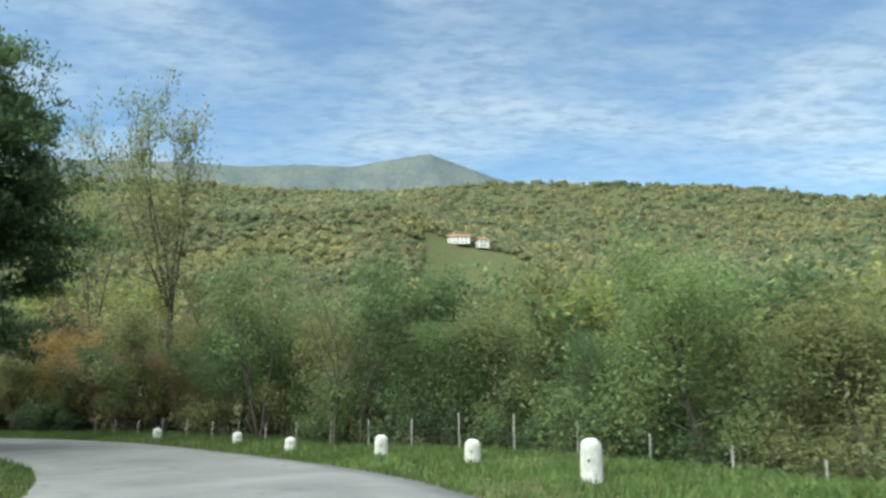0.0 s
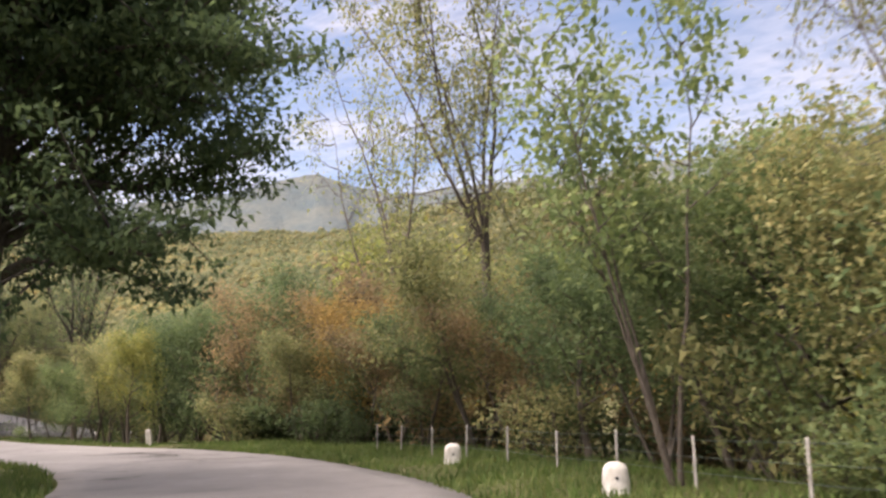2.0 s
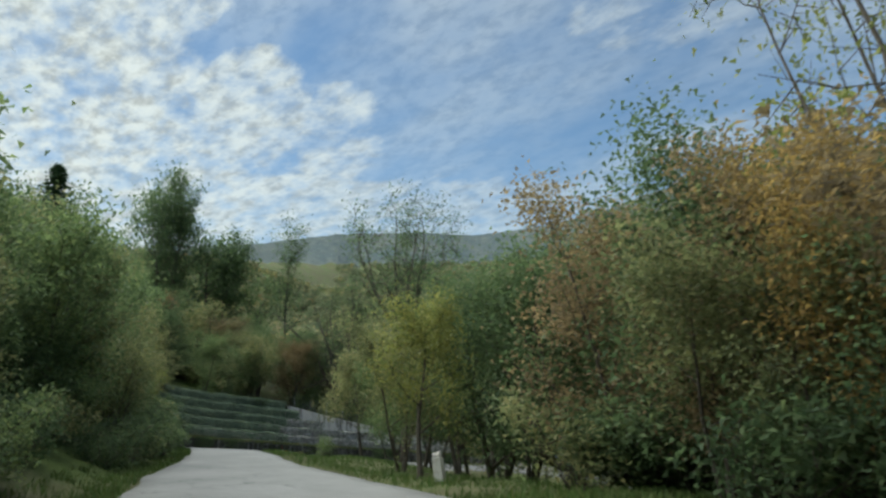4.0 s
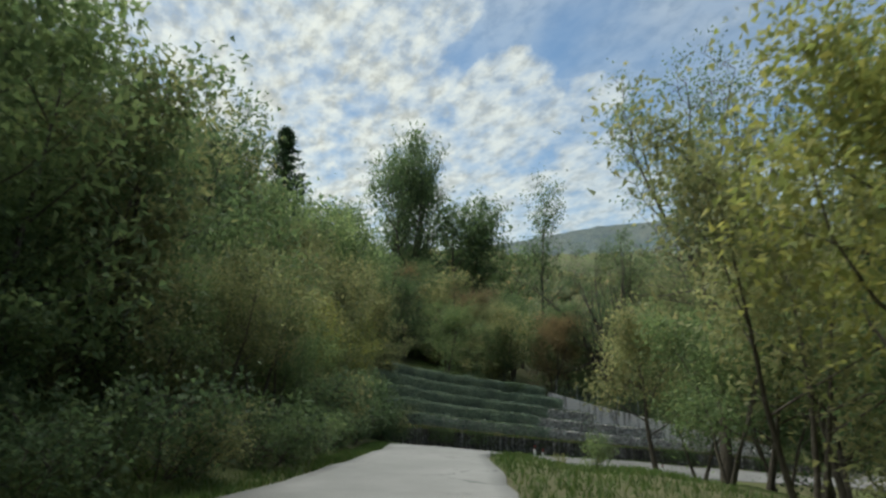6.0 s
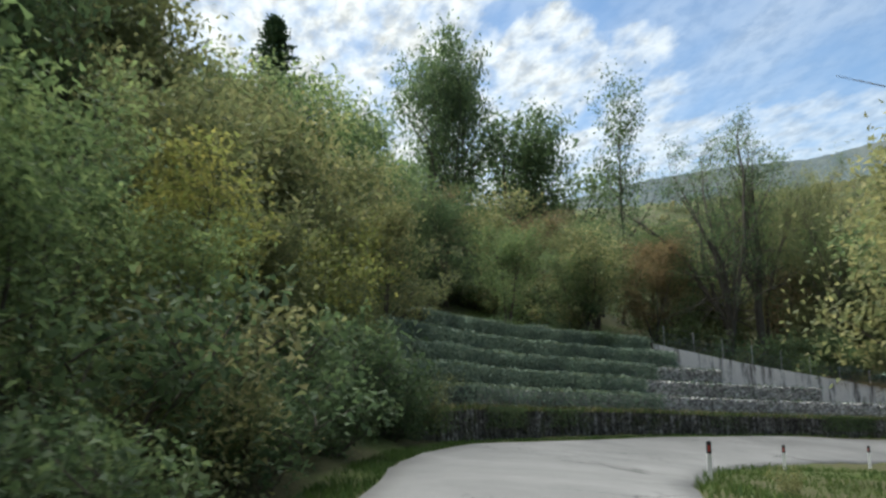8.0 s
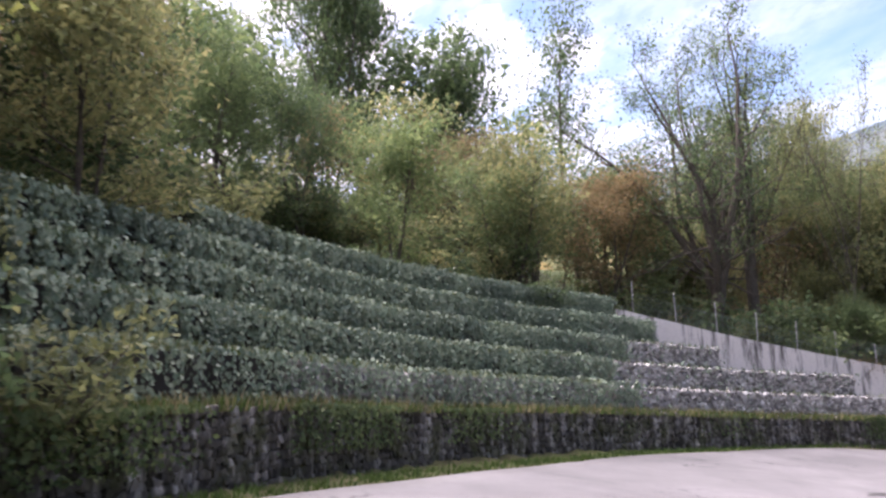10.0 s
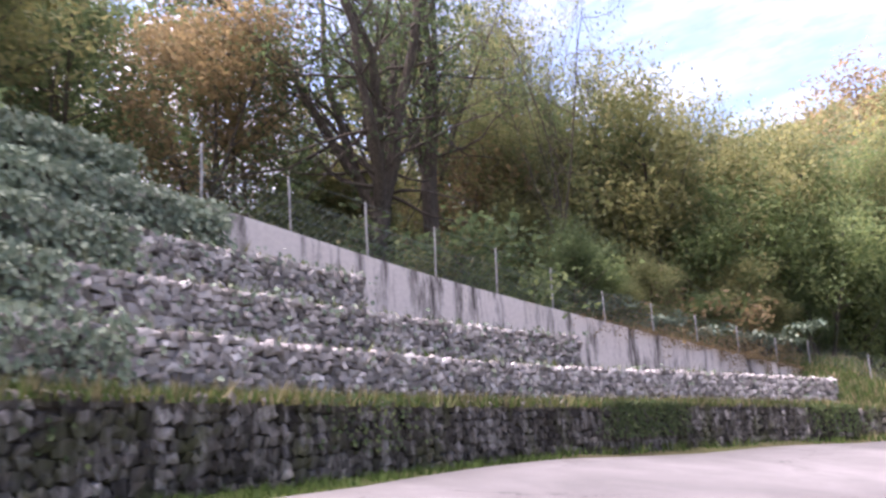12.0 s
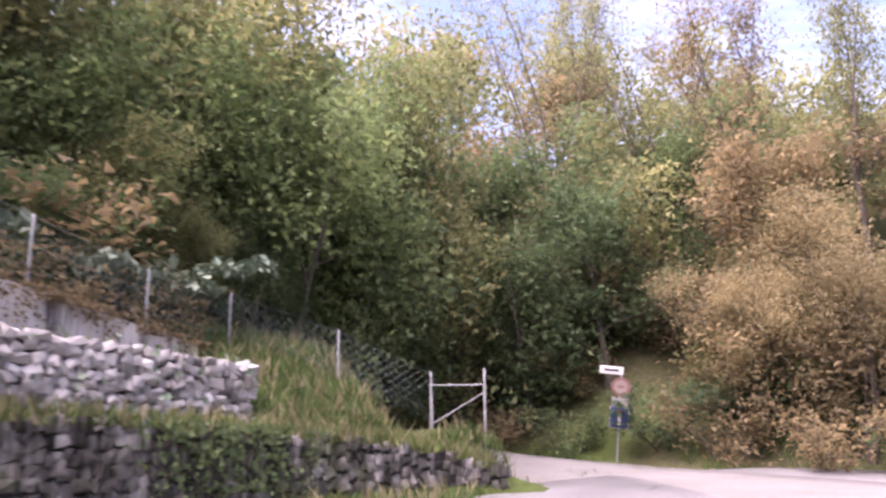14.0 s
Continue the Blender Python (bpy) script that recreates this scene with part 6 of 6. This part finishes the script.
def delineator(x, y, turn, height=0.95):
    e = new("delineator")
    e.matrix_basis = pose(x, y, gz(x, y), 0, 2, turn)
    tagged(e, "white plastic road delineator with a black band and red reflector", "delineator", group="delineators of the bend")
    part("post", box_mesh("delineator_post", (0.115, 0.05, height - 0.3 + 0.2), PLASTIC, 0.012, (0, 0, (height - 0.3 - 0.2) / 2)), e)
    part("band", box_mesh("delineator_band", (0.117, 0.052, 0.27), BLACK, 0.012, (0, 0, height - 0.165)), e, "black band")
    part("cap", box_mesh("delineator_cap", (0.113, 0.049, 0.05), BLACK, 0.012, (0, 0, height - 0.02)), e)
    part("reflector", box_mesh("delineator_reflector", (0.06, 0.062, 0.16), RED, 0.01, (0, 0, height - 0.17)), e, "red reflector")


for x, y, a in ((-74.5, 61.9, 70), (-77.5, 63.6, 66), (-83.2, 69.9, 55), (-88.0, 77.5, 40)):
    delineator(x, y, a)


def road_sign(x, y, turn):
    e = new("road_sign")
    e.matrix_basis = pose(x, y, gz(x, y), 0, 6, turn)
    tagged(e, "leaning steel post with name board, round sign and blue dead-end sign", "road sign")
    part("pole", lathe("sign_pole", [(0.032, -0.3), (0.03, 0), (0.03, 2.85), (0.015, 2.87)], GALV, 12), e)
    board = part("name_board", box_mesh("sign_name_board", (0.72, 0.03, 0.24), SIGNWHITE, 0.008, (-0.30, -0.05, 2.74)), e, "white name board with dark lettering")
    part("lettering", box_mesh("sign_lettering", (0.46, 0.008, 0.075), BLACK, 0.0, (-0.30, -0.068, 2.74)), board)
    bm = bmesh.new()
    bmesh.ops.create_cone(bm, cap_ends=True, segments=36, radius1=0.29, radius2=0.29, depth=0.02, matrix=pose(0, -0.05, 2.26, 90))
    disc = part("round_sign", from_bm("sign_disc", bm, SIGNRED), e, "faded red-rimmed round sign")
    bm = bmesh.new()
    bmesh.ops.create_cone(bm, cap_ends=True, segments=36, radius1=0.205, radius2=0.205, depth=0.008, matrix=pose(0, -0.064, 2.26, 90))
    part("round_face", from_bm("sign_disc_face", bm, plain_material("faded_sign_face", (0.25, 0.19, 0.165), 0.5, 0.0, 0.35, 10.0)), disc)
    part("round_bar", box_mesh("sign_disc_bar", (0.20, 0.006, 0.07), SIGNRED, 0.0, (0, -0.071, 2.26)), disc)
    plate = part("plate", box_mesh("sign_plate", (0.50, 0.02, 0.25), plain_material("dirty_sign_plate", (0.30, 0.255, 0.235), 0.6, 0.0, 0.35, 10.0), 0.008, (0, -0.05, 1.82)), e, "small grey plate with unreadable lines")
    for k in range(2):
        part("line", box_mesh("plate_line", (0.36, 0.006, 0.045), GALV, 0.0, (0, -0.063, 1.87 - 0.10 * k)), plate)
    blue = part("blue_sign", box_mesh("sign_blue", (0.58, 0.02, 0.66), SIGNWHITE, 0.03, (0, -0.05, 1.34)), e, "blue dead-end sign with a white bar")
    part("blue_face", box_mesh("sign_blue_face", (0.54, 0.006, 0.62), BLUE, 0.0, (0, -0.064, 1.34)), blue)
    part("white_bar", box_mesh("sign_white_bar", (0.10, 0.006, 0.40), SIGNWHITE, 0.0, (0, -0.071, 1.29)), blue)
    part("top_bar", box_mesh("sign_top_bar", (0.22, 0.006, 0.09), SIGNRED, 0.0, (0, -0.071, 1.53)), blue)


road_sign(-96.6, 111.3, 8)


def sapling(x, y, height, seed):
    """A thin stem with a few big drooping leaves in a flat crown."""
    rn = np.random.default_rng(seed)
    e = new("sapling")
    e.matrix_basis = pose(x, y, gz(x, y), 0, 0, rn.uniform(0, 360))
    tagged(e, "young sapling with large pale leaves by the fence", "sapling", group="saplings by the fence")
    v, f = [], []
    line, _ = bough(rn, (0, 0, -0.1), (0.05, 0, 1), height, 0.05, 5)
    tube(v, f, line, np.linspace(0.025, 0.010, 6), 5)
    part("stem", mesh_from("sapling_stem", v, f, [BARK], True), e)
    tips = []
    for k in range(7):
        a = k * 0.9 + rn.uniform(-0.3, 0.3)
        b, _ = bough(rn, line[-1] - (0, 0, 0.15 * rn.random()), (math.cos(a), math.sin(a), 0.35), 0.75, 0.1, 4, -0.12)
        tips.extend(b[1:])
    lv, lq = leaf_quads(rn, tips, 0.26, 0.07, 5, 0.3, 0.15)
    part("crown", mesh_from("sapling_leaves", lv.tolist(), lq.tolist(), [LEAF["ivy"]]), e)


for k, (x, y, h) in enumerate(((-104.6, 93.2, 1.9), (-104.2, 95.0, 1.7), (-103.6, 97.6, 1.9), (-103.4, 98.6, 1.5), (-105.0, 90.5, 2.1), (-102.8, 100.3, 1.4))):
    sapling(x, y, h, 90 + k)


def crack(x, y, turn, length, seed):
    """A jagged broken strip in the asphalt, filled with dark grit."""
    rn = random.Random(seed)
    n = 9
    v, f = [], []
    c, sn = math.cos(radians(turn)), math.sin(radians(turn))
    wob = 0.0
    for i in range(n):
        u = (i / (n - 1) - 0.5) * length
        wob += rn.uniform(-0.12, 0.12)
        w = 0.035 + 0.13 * rn.random() * math.sin(math.pi * (i + 0.5) / n)
        for d in (wob - w, wob + w):
            px, py = x + u * c - d * sn, y + u * sn + d * c
            k = int(np.argmin(np.hypot(lane[:, 0] - px, lane[:, 1] - py)))
            lat = -(px - lane[k, 0]) * lane_t[k, 1] + (py - lane[k, 1]) * lane_t[k, 0]
            el, er = edges(lane_s[k])
            q = (el - lat) / (el + er)
            zk = float(np.interp((px - lane[k, 0]) * lane_t[k, 0] + (py - lane[k, 1]) * lane_t[k, 1], [-1, 0, 1], [lane[k - 1, 2], lane[k, 2], lane[k + 1, 2]]))
            v.append((px, py, zk + 0.026 + 0.05 * (1 - (2 * q - 1) ** 2) + float(banking(lane_s[k])) * lat))
    for i in range(n - 1):
        f.append((2 * i, 2 * i + 2, 2 * i + 3, 2 * i + 1))
    part("crack", mesh_from("crack", v, f, [TAR]), road)


TAR = plain_material("dark_broken_asphalt", (0.05, 0.047, 0.044), 0.9, 0.0, 0.4, 9.0)
rc = random.Random(21)
for x, y, a, n, ln in ((-28.5, 43.6, 28, 9, 2.2), (-25.2, 41.9, 32, 8, 1.8), (-31.4, 44.4, 24, 6, 2.4), (-22.9, 35.6, 40, 4, 1.5), (-76.0, 60.2, 30, 4, 2.0), (-90.5, 75.0, 62, 4, 1.8), (-94.6, 90.0, 88, 4, 1.8)):
    for k in range(n):
        crack(x + rc.uniform(-1.6, 1.6), y + rc.uniform(-0.9, 0.9), a + rc.uniform(-18, 18), ln * rc.uniform(0.4, 1.0), k + int(-x))
